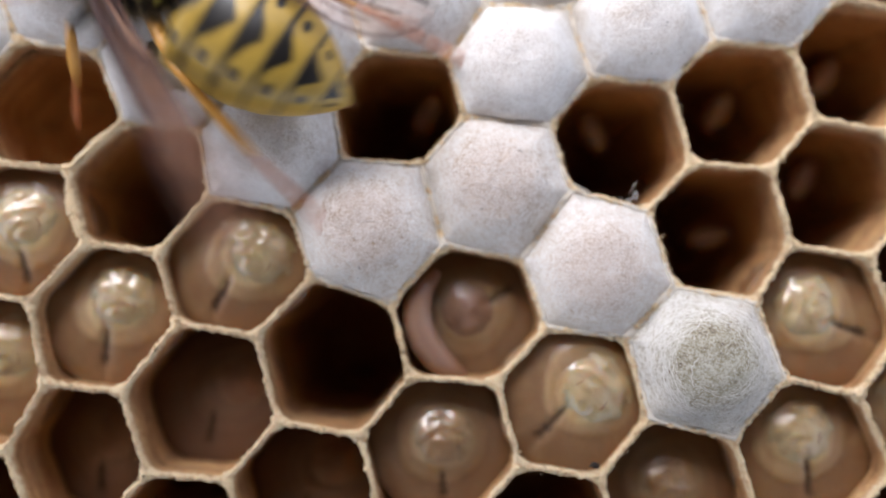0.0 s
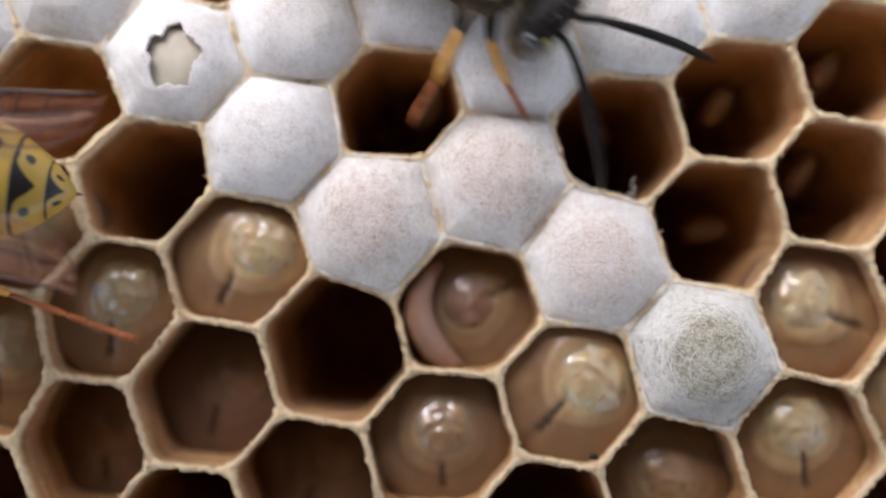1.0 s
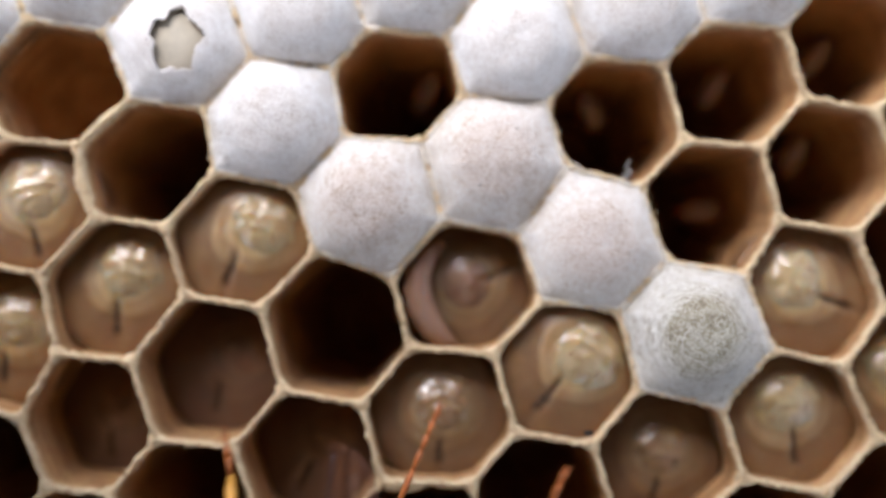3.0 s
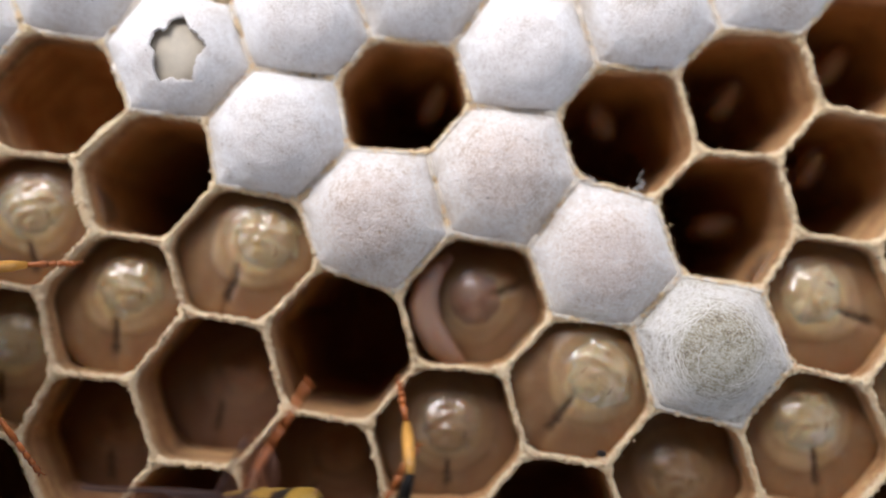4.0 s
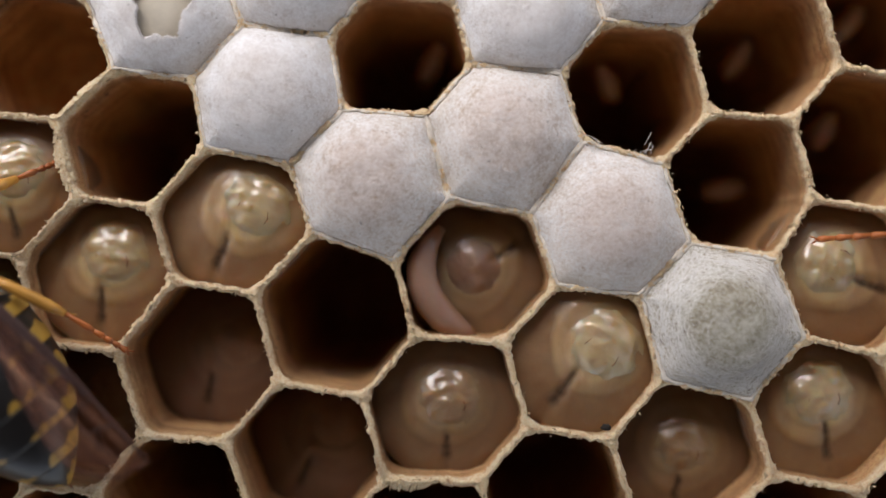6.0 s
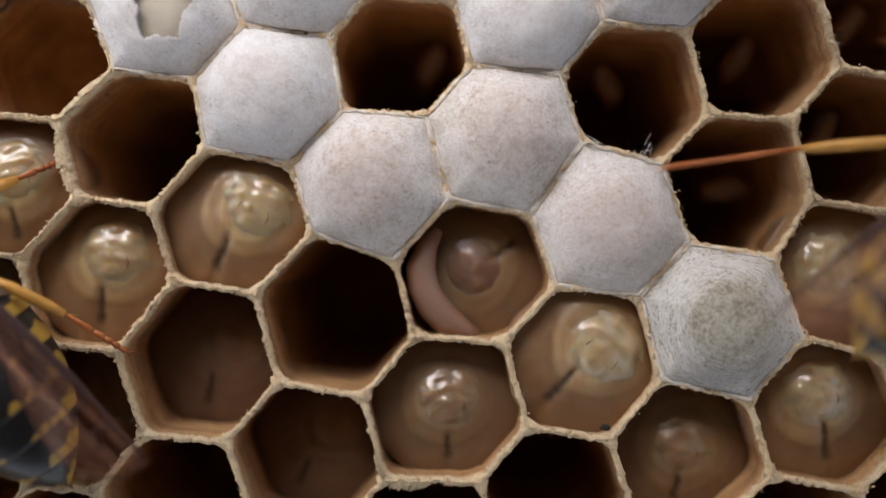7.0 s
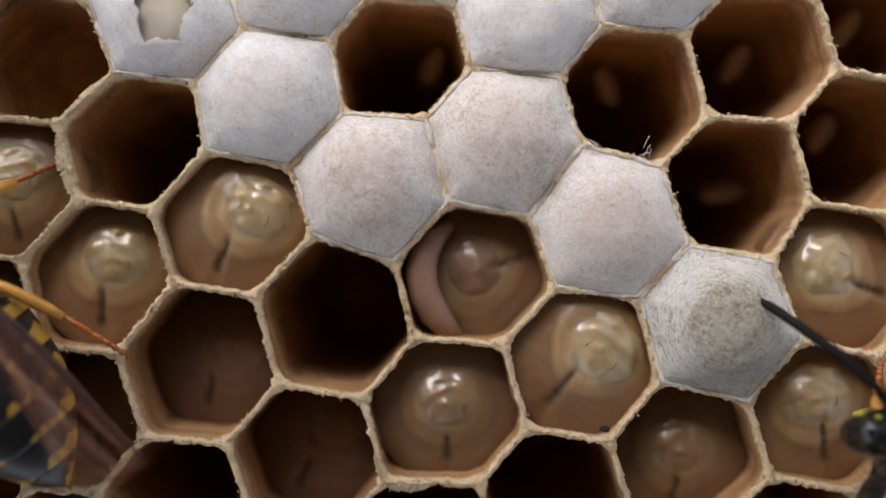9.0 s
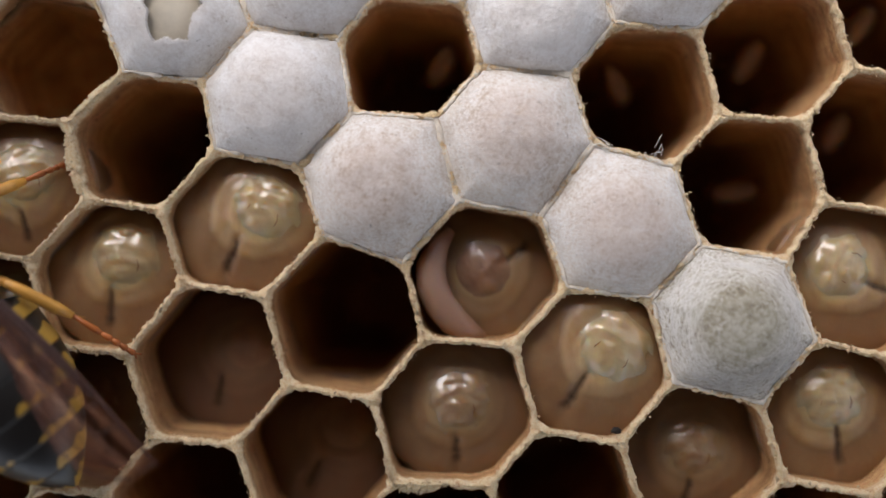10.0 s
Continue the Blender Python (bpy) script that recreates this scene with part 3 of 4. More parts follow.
            part("mandible", tube(bmesh.new(), pts, [0.008, 0.02, 0.010], 6), JAW, hd)
    # dark gut line that shows through the skin
    bm = bmesh.new()
    veil = bm.verts.layers.float.new("band")
    strips = [[] for _ in range(7)]
    far = line[2] + 0.22
    for i in range(26):
        g = i / 25
        f = line[1] + (far - line[1]) * g
        w = (0.12 + 0.14 * g) * (1 + 0.35 * rough(i * 0.3, q, r, 1.0))
        bend = 0.10 * rough(g * 2.2, q * 3.1, r * 1.7, 1.0)
        for k, strip in enumerate(strips):
            sgn = (k - 3) / 3
            x, y = f * lx - (bend + sgn * w) * ly, f * ly + (bend + sgn * w) * lx
            v = bm.verts.new((x, y, top(x, y) + 0.02))
            v[veil] = (1 - abs(sgn)) ** 0.8 * wedge(g, 0, 0.15) * wedge(1 - g, 0, 0.2) * (0.66 + 0.25 * rough(i * 0.35, q, r + 3, 1.0))
            strip.append(v)
    quads(bm, strips, False)
    part("gut_line", bm, GUT, body, "dark gut line under the skin")
    return thing


def make_flap(q, r, k, f0, f1, wide, drop, label):
    """A torn, crumpled strip of paper left standing along the side k of a cell's rim."""
    a, b = corner(q, r, k), corner(q, r, (k + 1) % 6)
    c = middle(q, r)
    n = Vector(((a.x + b.x) / 2 - c.x, (a.y + b.y) / 2 - c.y, 0)).normalized()
    bm = bmesh.new()
    sheets = []
    m = 40
    for low in (0.0, 0.10):
        rows = []
        for j in range(9):
            g = j / 8
            row = []
            for i in range(m + 1):
                p = a.lerp(b, f0 + (f1 - f0) * i / m)
                taper = 0.3 + 0.7 * math.sin(math.pi * i / m) ** 0.5
                w = wide * taper * max(0.2, 1 + 0.22 * rough(i * 0.11, q, r, 1.0) + 0.16 * rough(i * 0.35, q, r + 5, 1.0) + 0.55 * rough(i * 0.9, q, r + 8, 1.0))
                crumple = 0.06 * rough(i * 0.33, j * 0.5, q, 1.0) + 0.05 * rough(i * 0.8, j * 1.1, q + 4, 1.0)
                s = g * w + 0.04 * rough(i * 0.5, j * 0.6, r, 1.0)
                row.append(bm.verts.new((p.x + n.x * s, p.y + n.y * s, p.z + 0.06 - drop * g * g + crumple - low)))
            rows.append(row)
        quads(bm, rows, False)
        sheets.append(rows)
    up, down = sheets
    for x, y in ((up[0], down[0]), (up[-1], down[-1]), ([w[0] for w in up], [w[0] for w in down]), ([w[-1] for w in up], [w[-1] for w in down])):
        quads(bm, [x, y], False)
    bmesh.ops.recalc_face_normals(bm, faces=bm.faces)
    part("paper_flap", bm, PAPER, CELLS[q, r], label)


def make_tuft(q, r, k, f, count, seed, label):
    """Loose curly silk threads that stand out from a cap's edge."""
    p0 = corner(q, r, k).lerp(corner(q, r, (k + 1) % 6), f) + Vector((0, 0, 0.15))
    rnd = random.Random(seed)
    bm = bmesh.new()
    for _ in range(count):
        p = p0 + Vector((rnd.gauss(0, 0.12), rnd.gauss(0, 0.12), 0))
        a, turn, pts = rnd.uniform(0, 6.3), rnd.uniform(-0.7, 0.7), []
        for i in range(10):
            pts.append(p.copy())
            a += turn + rnd.uniform(-0.2, 0.2)
            p += Vector((math.cos(a), math.sin(a), 0.35 * math.sin(i * 0.6))) * 0.055
        tube(bm, pts, 0.010, 4)
    tagged(part("silk_tuft", bm, THREAD, CELLS[q, r], label), kind="stuff")


def make_egg(q, r, dx, dy, lean):
    c = middle(q, r)
    thing = tagged(new("egg"), "small pale oblong wasp egg stuck to the cell wall", "egg", "eggs in open cells")
    thing.matrix_world = pose((c.x + dx) * MM, (c.y + dy) * MM, -6.3 * MM, 0, 0, 0)
    bm = ball(bmesh.new(), (0, 0, 0), (0.46, 0.46, 1.0), 18, 14, lambda u: 1 - 0.12 * u.z)
    part("shell", bm, EGG, thing, "", (0, 0, 0), lean)
    return thing


# ---- wasps: drawn with the head towards +y, feet on z = 0 ----
def waist_radius(y):
    """Half width of the abdomen along the body."""
    f = (-2.15 - y) / 6.75
    if f <= 0:
        return 0.25
    blunt = min(1.0, f / 0.16) ** 0.5
    return max(0.05, 2.36 * blunt * (1 - wedge(f, 0.38, 1.0) ** 2.2 * 0.985) ** 0.8)


SEGMENTS = [-2.15, -3.6, -4.85, -6.0, -7.05, -8.0, -8.9]


def make_tergite(abdomen, i, material, yellow):
    """One ring of the abdomen, its band value above 0.5 where it is yellow."""
    y0, y1 = SEGMENTS[i], SEGMENTS[i + 1] - (0.22 if i < 5 else 0)
    bm = bmesh.new()
    band = bm.verts.layers.float.new("band")
    rows, n, steps = [], 72, 16
    for s in range(steps + 1):
        f = s / steps
        y = y0 + (y1 - y0) * f
        rr = waist_radius(y) * (1.0 + 0.02 * f) * (0.985 if s == steps else 1.0)
        row = []
        for j in range(n):
            a = 2 * math.pi * j / n
            x, z = rr * math.cos(a), rr * 0.86 * math.sin(a)
            v = bm.verts.new((x, y + 0.5 * (1 - math.sin(a)) * rr / 2.4, z))
            side = abs(math.atan2(math.cos(a), math.sin(a))) / math.pi  # 0 on the back, 1 on the belly
            edge = 0.66 - 0.50 * yellow + (0.08 if i == 0 else 0)
            arrow = (0.50 + 0.10 * (i == 1)) * max(0.0, 1 - side / (0.15 if yellow > 0.5 else 0.3)) * (1 if yellow > 0.5 else 0.35)
            spot_d = math.hypot((side - 0.21) / 0.045, (f - edge - 0.25) / 0.13)
            wave = (0.08 * math.cos(side * 19) + 0.03 * math.sin(side * 47) - 0.22 * wedge(side, 0.16, 0.36) + 0.20 * rough(math.cos(a) * 2.3, math.sin(a) * 2.3 + i * 1.7, i * 2.1, 1.6)) * (1 - yellow)
            val = 0.5 + (f - edge - arrow * 0.78 - wave) * 1.6
            if yellow > 0.5:
                val = min(val, 0.5 + (spot_d - 1.0) * 0.25)
            if f > 0.93 and i < 5:
                val = min(val, 0.5 + (0.97 - f) * 6)
            v[band] = val
            row.append(v)
        rows.append(row)
    quads(bm, rows)
    bm.faces.new(list(reversed(rows[0])))
    bm.faces.new(rows[-1])
    bmesh.ops.recalc_face_normals(bm, faces=bm.faces)
    part("tergite", bm, material, abdomen)


LEGS = [  # coxa, knee, ankle, toe of the legs on the +x side
    ((0.8, 1.2, 1.6), (2.2, 2.1, 2.6), (2.7, 3.3, 1.0), (3.1, 4.5, 0.12)),
    ((0.9, 0.1, 1.5), (3.0, 0.4, 2.7), (4.4, 0.0, 1.0), (5.7, -0.5, 0.12)),
]


BENT_HIND = ((0.8, -0.9, 1.6), (2.4, -2.2, 3.3), (3.1, -4.3, 2.3), (3.6, -6.5, 1.35))
LONG_HIND = ((0.8, -0.9, 1.6), (2.3, -3.3, 3.0), (3.2, -6.9, 1.4), (3.9, -11.1, 0.12))


def make_leg(wasp, side, which, long_hind):
    joints = LEGS[which] if which < 2 else LONG_HIND if long_hind else BENT_HIND
    coxa, knee, ankle, toe = (Vector((side * p[0], p[1], p[2])) for p in joints)
    k, a, t = knee - coxa, ankle - coxa, toe - coxa
    up = Vector((0, 0, 0.25))
    bm = tube(bmesh.new(), [(0, 0, 0), k * 0.3 + up, k * 0.7 + up, k], [0.28, 0.30, 0.22, 0.14], 10)
    leg = part("leg", bm, BLACK if which < 2 else LEG, wasp, "", coxa)
    bm = tube(bmesh.new(), [k, k.lerp(a, 0.25), k.lerp(a, 0.75), a], [0.13, 0.20, 0.21, 0.13], 10)
    for s in (-1, 1):
        tube(bm, [a, a.lerp(t, 0.14) + Vector((0.14 * s, 0.05, -0.12))], [0.035, 0.01], 5)
    part("tibia", bm, LEG, leg)
    bm = bmesh.new()
    down = Vector((0, 0, -0.12))
    for i in range(5):
        p, q = a.lerp(t, (0.0, 0.45, 0.62, 0.75, 0.87)[i]), a.lerp(t, (0.45, 0.62, 0.75, 0.87, 1.0)[i])
        tube(bm, [p, p.lerp(q, 0.8), q], [0.075, 0.125, 0.08], 8)
    for s in (-1, 1):
        w = (t - a).normalized()
        tube(bm, [t, t + w * 0.16 + Vector((0.10 * s, 0, 0)), t + w * 0.2 + Vector((0.13 * s, 0, -0.1))], [0.04, 0.035, 0.008], 5)
    part("tarsus", bm, LEG_TIP, leg, "rust red jointed foot")
    return leg


def wing_shape(u, long, wide):
    """Lower and upper edge of the wing at u of its length."""
    lead = 0.10 * long * math.sin(math.pi * u) * 0.25
    body = wide * (0.20 + 0.80 * min(1.0, u / 0.74) ** 1.15) * max(0.0, 1 - max(0.0, (u - 0.76) / 0.24) ** 2.4) ** 0.5
    return lead, lead - body


def make_wing(wasp, side, place, turn, long, wide, name):
    bm = bmesh.new()
    rows = []
    for i in range(41):
        u = i / 40
        hi, lo = wing_shape(u, long, wide)
        row = []
        for j in range(13):
            f = j / 12
            w = hi + (lo - hi) * f
            z = 0.10 * math.sin(f * 9 + u * 2) * (1 - 0.5 * u) + 0.2 * math.sin(u * 2.4) * (1 - f)
            row.append(bm.verts.new((side * -w * -1.0, -u * long, z)))
        rows.append(row)
    quads(bm, rows, False)
    wing = part(name, bm, FILM, wasp, "", place, turn)

    def on(u, f):
        hi, lo = wing_shape(u, long, wide)
        z = 0.10 * math.sin(f * 9 + u * 2) * (1 - 0.5 * u) + 0.2 * math.sin(u * 2.4) * (1 - f)
        return (side * (hi + (lo - hi) * f), -u * long, z + 0.01)

    veins = [([(0.0, 0.02), (0.3, 0.0), (0.65, 0.0), (0.97, 0.08)], 0.13, 0.06), ([(0.0, 0.12), (0.4, 0.13), (0.72, 0.07)], 0.09, 0.07),
             ([(0.0, 0.3), (0.3, 0.4), (0.55, 0.42), (0.9, 0.45)], 0.07, 0.04), ([(0.0, 0.5), (0.3, 0.72), (0.55, 0.85)], 0.06, 0.035),
             ([(0.0, 0.2), (0.35, 0.26), (0.6, 0.26)], 0.05, 0.03), ([(0.05, 0.75), (0.3, 0.85), (0.7, 0.93)], 0.05, 0.03),
             ([(0.45, 0.13), (0.5, 0.42)], 0.05, 0.045), ([(0.62, 0.10), (0.60, 0.42)], 0.045, 0.04), ([(0.74, 0.07), (0.72, 0.44)], 0.045, 0.035),
             ([(0.84, 0.06), (0.80, 0.45)], 0.035, 0.03), ([(0.55, 0.42), (0.62, 0.75), (0.82, 0.72)], 0.04, 0.03),
             ([(0.05, 0.08), (0.4, 0.07), (0.7, 0.04)], 0.03, 0.02), ([(0.1, 0.45), (0.35, 0.56), (0.7, 0.6), (0.92, 0.62)], 0.03, 0.02),
             ([(0.05, 0.6), (0.3, 0.8), (0.6, 0.9)], 0.03, 0.02), ([(0.08, 0.25), (0.4, 0.33), (0.58, 0.34)], 0.03, 0.02),
             ([(0.02, 0.98), (0.3, 0.99), (0.6, 0.99), (0.97, 0.9)], 0.04, 0.025)]
    for pts, r0, r1 in veins:
        fine = []
        for (u0, f0), (u1, f1) in zip(pts, pts[1:]):
            fine += [on(u0 + (u1 - u0) * s / 6, f0 + (f1 - f0) * s / 6) for s in range(6)]
        fine.append(on(*pts[-1]))
        m = len(fine) - 1
        part("vein", tube(bmesh.new(), fine, [0.88 * (r0 + (r1 - r0) * i / m) for i in range(m + 1)], 5), VEIN, wing)
    return wing


def hairs(parent, c, r, count, long, seed):
    rnd = random.Random(seed)
    bm = bmesh.new()
    for _ in range(count):
        u = Vector((rnd.gauss(0, 1), rnd.gauss(0, 1), abs(rnd.gauss(0, 0.33)))).normalized()
        p = Vector((c[0] + u.x * r[0], c[1] + u.y * r[1], c[2] + u.z * r[2]))
        d = (u + Vector((rnd.uniform(-.4, .4), rnd.uniform(-.6, .2), rnd.uniform(-.3, .3)))).normalized() * long * rnd.uniform(0.5, 1.2)
        s = d.orthogonal().normalized() * 0.017
        bm.faces.new([bm.verts.new(p - s), bm.verts.new(p + s), bm.verts.new(p + d)])
    tagged(part("fur", bm, HAIR, parent, "short fine brown hairs"), kind="stuff")


def make_wasp(label, back, yellow, spread, seed, wide=2.0, long_hind=True):
    wasp = tagged(new("wasp"), label, "wasp", "wasps on the comb")
    # thorax
    bm = bmesh.new()
    ball(bm, (0, 0, 2.6), (1.95, 2.25, 1.68), 40, 26,
         lambda u: 1 - 0.05 * math.exp(-((u.y + 0.42) ** 2) / 0.004) * max(0, u.z) - 0.06 * max(0, -u.y) ** 2 + 0.01 * rough(u.x, u.y, u.z, 6))
    thorax = part("thorax", bm, BLACK, wasp, "glossy black thorax with yellow marks")

    def mark(x, y, w, l, rz):
        x, y = x * 1.1, y * 1.05
        u = max(0.02, 1 - (x / 1.95) ** 2 - (y / 2.25) ** 2) ** 0.5
        nrm = Vector((x / 1.95 ** 2, y / 2.25 ** 2, u / 1.68)).normalized()
        bm = ball(bmesh.new(), (0, 0, 0), (w, l, 0.09), 18, 10, lambda v: 1 + 0.1 * rough(v.x * 2, v.y * 2, x, 2))
        bmesh.ops.rotate(bm, verts=bm.verts, matrix=Matrix.Rotation(radians(rz), 3, "Z"))
        bmesh.ops.rotate(bm, verts=bm.verts, matrix=Vector((0, 0, 1)).rotation_difference(nrm).to_matrix())
        part("yellow_mark", bm, YELLOW, thorax, "", (x, y, 2.6 + 1.68 * u))

    for s in (-1, 1):
        mark(s * 1.22, 1.05, 0.09, 0.60, s * 30)
        mark(s * 0.66, -1.20, 0.30, 0.22, s * 12)
        mark(s * 0.48, -1.72, 0.34, 0.10, s * 8)
        mark(s * 1.55, -0.35, 0.10, 0.16, 0)
    hairs(thorax, (0, 0, 2.6), (1.93, 2.22, 1.66), 800, 0.62, seed)
    # head
    bm = bmesh.new()
    ball(bm, (0, 0, 0), (1.78, 0.88, 1.32), 36, 22, lambda u: 1 - 0.10 * max(0, -u.y) + 0.03 * abs(u.x))
    feelers = []
    head = part("head", bm, BLACK, wasp, "black head with yellow face", (0, 3.0, 2.3), (-14, 0, 0))
    for s in (-1, 1):
        bm = ball(bmesh.new(), (0, 0, 0), (0.44, 0.55, 1.0), 22, 16, lambda u: 1 - 0.2 * math.exp(-(u.z ** 2) / 0.05) * max(0, -s * u.x))
        part("eye", bm, EYE, head, "dark glossy compound eye", (s * 1.40, 0.18, 0.12), (0, s * -8, 0))
        bm = tube(bmesh.new(), [(0, 0, 0), (s * 0.26, 0.33, 0.5), (s * 0.61, 0.73, 0.8), (s * 1.1, 1.35, 0.85), (s * 1.7, 2.1, 0.7),
                                (s * 2.45, 3.05, 0.3), (s * 3.1, 3.9, -0.25), (s * 3.7, 4.6, -0.85)],
                  [0.10, 0.15, 0.14, 0.17, 0.18, 0.175, 0.16, 0.06], 10)
        feelers.append(part("antenna", bm, BLACK, head, "long black jointed feeler", (s * 0.34, 0.72, 0.35)))
        bm = tube(bmesh.new(), [(s * 0.75, 0.35, -0.95), (s * 0.72, 0.75, -1.35), (s * 0.25, 0.95, -1.55)], [0.24, 0.2, 0.05], 8)
        part("mandible", bm, YELLOW, head)
        bm = ball(bmesh.new(), (0, 0, 0), (0.09, 0.09, 0.07), 10, 8)
        part("ocellus", bm, EYE, head, "", (s * 0.24, 0.18, 1.26))
        bm = ball(bmesh.new(), (0, 0, 0), (0.12, 0.1, 0.42), 12, 8)
        part("yellow_mark", bm, YELLOW, head, "", (s * 0.92, 0.55, 0.62), (0, s * 20, 0))
    bm = ball(bmesh.new(), (0, 0, 0), (0.62, 0.16, 0.52), 18, 10)
    part("face_plate", bm, YELLOW, head, "yellow face plate", (0, 0.72, -0.45))
    hairs(head, (0, 0, 0), (1.68, 0.80, 1.26), 420, 0.5, seed + 1)
    # abdomen on its narrow waist
    bm = tube(bmesh.new(), [(0, -1.85, 0), (0, -2.1, 0.05), (0, -2.35, 0)], [0.42, 0.28, 0.40], 12)
    abdomen = part("abdomen", bm, BLACK, wasp, "yellow abdomen with black bands", (0, 0, 2.25), (-1.5, 0, 0))
    for i in range(6):
        make_tergite(abdomen, i, back, yellow)
    part("stinger_sheath", tube(bmesh.new(), [(0, -8.8, 0), (0, -9.1, -0.05)], [0.09, 0.02], 8), JAW, abdomen)
    legs = [make_leg(wasp, s, k, long_hind) for k in range(3) for s in (-1, 1)]
    wings = []
    for s in (-1, 1):
        wings.append(make_wing(wasp, s, (s * 1.35, 0.55, 3.65), (-2, s * 16, s * spread), 10.7, wide, "fore_wing"))
        wings.append(make_wing(wasp, s, (s * 1.30, -0.25, 3.45), (-3, s * 20, s * (spread + 5)), 6.6, wide * 0.6, "hind_wing"))
    return wasp, legs, wings, feelers


# ---- what moves ----
def between(rows, t):
    """The value at t of rows of seconds and degrees."""
    for (t0, a), (t1, b) in zip(rows, rows[1:]):
        if t0 <= t <= t1:
            return a + (b - a) * (t - t0) / (t1 - t0)
    return rows[-1][1]


def gait(legs, rows, stance=(0, 0, 0, 0, 0, 0), swing=13, planted=None):
    """Swings the legs as the wasp goes, by the way that it has made; planted: turns of single legs that stay put."""
    times = [i / 10 for i in range(101)]
    way, last, phases = 0.0, None, []
    for t in times:
        for (t0, x0, y0, *_), (t1, x1, y1, *_) in zip(rows, rows[1:]):
            if t0 <= t <= t1:
                f = (t - t0) / (t1 - t0)
                p = Vector((x0 + (x1 - x0) * f, y0 + (y1 - y0) * f))
                break
        if last is not None:
            way += min((p - last).length, 2.2)
        last = p
        phases.append(way / 5.5 * 2 * math.pi)
    for i, leg in enumerate(legs):
        at = leg.matrix_basis.translation.copy()
        off = math.pi * ((i // 2 + i) % 2)
        keys = []
        for t, ph in zip(times, phases):
            turn = between(planted[i], t) if planted and i in planted else stance[i] + swing * (0.6 if i > 3 else 1) * math.sin(ph + off)
            keys.append((t, Matrix.Translation(at) @ pose(0, 0, 0, 0, (1 if i % 2 else -1) * -5 * max(0, math.cos(ph + off)), turn)))
        walk(leg, keys)


def carry(wasp, rows):
    """Rows: seconds, x, y, heading in degrees, height, all lengths in millimetres."""
    walk(wasp, [(t, pose(x * MM, y * MM, z * MM, 0, 0, h)) for t, x, y, h, z in rows])


def fan(wings, rows):
    """Spreads the wings; rows: seconds, degrees from the body's line of the -x and, where it differs, the +x side."""
    for i, wing in enumerate(wings):
        at, side, more = wing.matrix_basis.translation.copy(), (-1 if i < 2 else 1), (3 if i % 2 else 0)
        walk(wing, [(row[0], Matrix.Translation(at) @ pose(0, 0, 0, -2, side * 14, side * (row[1 if side < 0 else -1] + more))) for row in rows])


def feel(feelers, rows):
    """Turns the two feelers; rows: seconds, degrees of the one on the -x and of the one on the +x side."""
    for i, ob in enumerate(feelers):
        at = ob.matrix_basis.translation.copy()
        walk(ob, [(row[0], Matrix.Translation(at) @ pose(0, 0, 0, 0, 0, row[1 + i])) for row in rows])


def sway(ob, rows):
    """Rows: seconds and a small turn in degrees about the upright, with a tilt."""
    at = ob.matrix_basis.translation.copy()
    walk(ob, [(t, Matrix.Translation(at) @ pose(0, 0, 0, tilt, 0, turn)) for t, turn, tilt in rows])


# ---- fill the comb ----
for key in list(NUDGE):
    make_cell(*key)
for key in RING:
    make_cell(*key)

make_fibres(list(NUDGE))

CAP_ROSY, CAP_WHITE = "domed cap of felted rosy white silk", "domed cap of felted bright white silk"
make_cap(1, -1, SILK_WHITE, 1.43, CAP_WHITE)
make_cap(1, 0, SILK_PINK, 1.49, CAP_ROSY)
make_cap(2, 0, SILK_PINK, 1.39, CAP_ROSY)
make_cap(2, 1, SILK_PINK, 1.31, CAP_ROSY)
make_cap(2, 2, SILK_GREY, 1.56, "domed cap of thin greyish silk", threads=420, strand=0.010, spread=0.17)
make_cap(3, -1, SILK_WHITE, 1.39, CAP_WHITE)
make_cap(4, -1, SILK_WHITE, 1.39, CAP_WHITE)
make_cap(5, -1, SILK_WHITE, 1.39, CAP_WHITE)
make_cap(2, -2, SILK_WHITE, 1.39, CAP_WHITE)
make_cap(3, -2, SILK_WHITE, 1.39, CAP_WHITE)
make_cap(0, -3, SILK_WHITE, 1.39, CAP_WHITE)
make_cap(1, -3, SILK_WHITE, 1.39, CAP_WHITE)
make_cap(4, -2, SILK_WHITE, 1.39, CAP_WHITE)
make_cap(1, -2, SILK_WHITE, 1.31, "domed white silk cap torn open at the top", hole=(0.22, -0.12, 0.88))

CREAM, ROSE = "plump cream wasp grub curled in its cell", "rosy translucent wasp grub in its cell"
BROWN = "dull brownish wasp grub deep in its cell"
LARVA = {}
LARVA["a"] = make_larva(0, 0, 0.35, (0.85, 0.60), (-112, 0.55, 1.75), GRUB_CREAM, CREAM, 1.02)
LARVA["b"] = make_larva(-1, 0, 0.75, (0.45, 0.75), (-95, 0.45, 1.75), GRUB_CREAM, CREAM, 1.02)
make_larva(-1, -1, 0.5, (0.3, 0.5), (-80, 0.7, 1.8), GRUB_CREAM, CREAM, 1.0)
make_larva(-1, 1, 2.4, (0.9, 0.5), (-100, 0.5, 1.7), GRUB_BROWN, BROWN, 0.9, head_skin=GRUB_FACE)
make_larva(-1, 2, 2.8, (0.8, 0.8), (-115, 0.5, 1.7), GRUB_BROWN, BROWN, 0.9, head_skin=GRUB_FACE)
LARVA["c"] = make_larva(0, 2, 0.9, (0.15, 0.35), (-88, 0.95, 1.8), GRUB_ROSE, ROSE, 0.95, head_skin=GRUB_ROSY_HEAD)
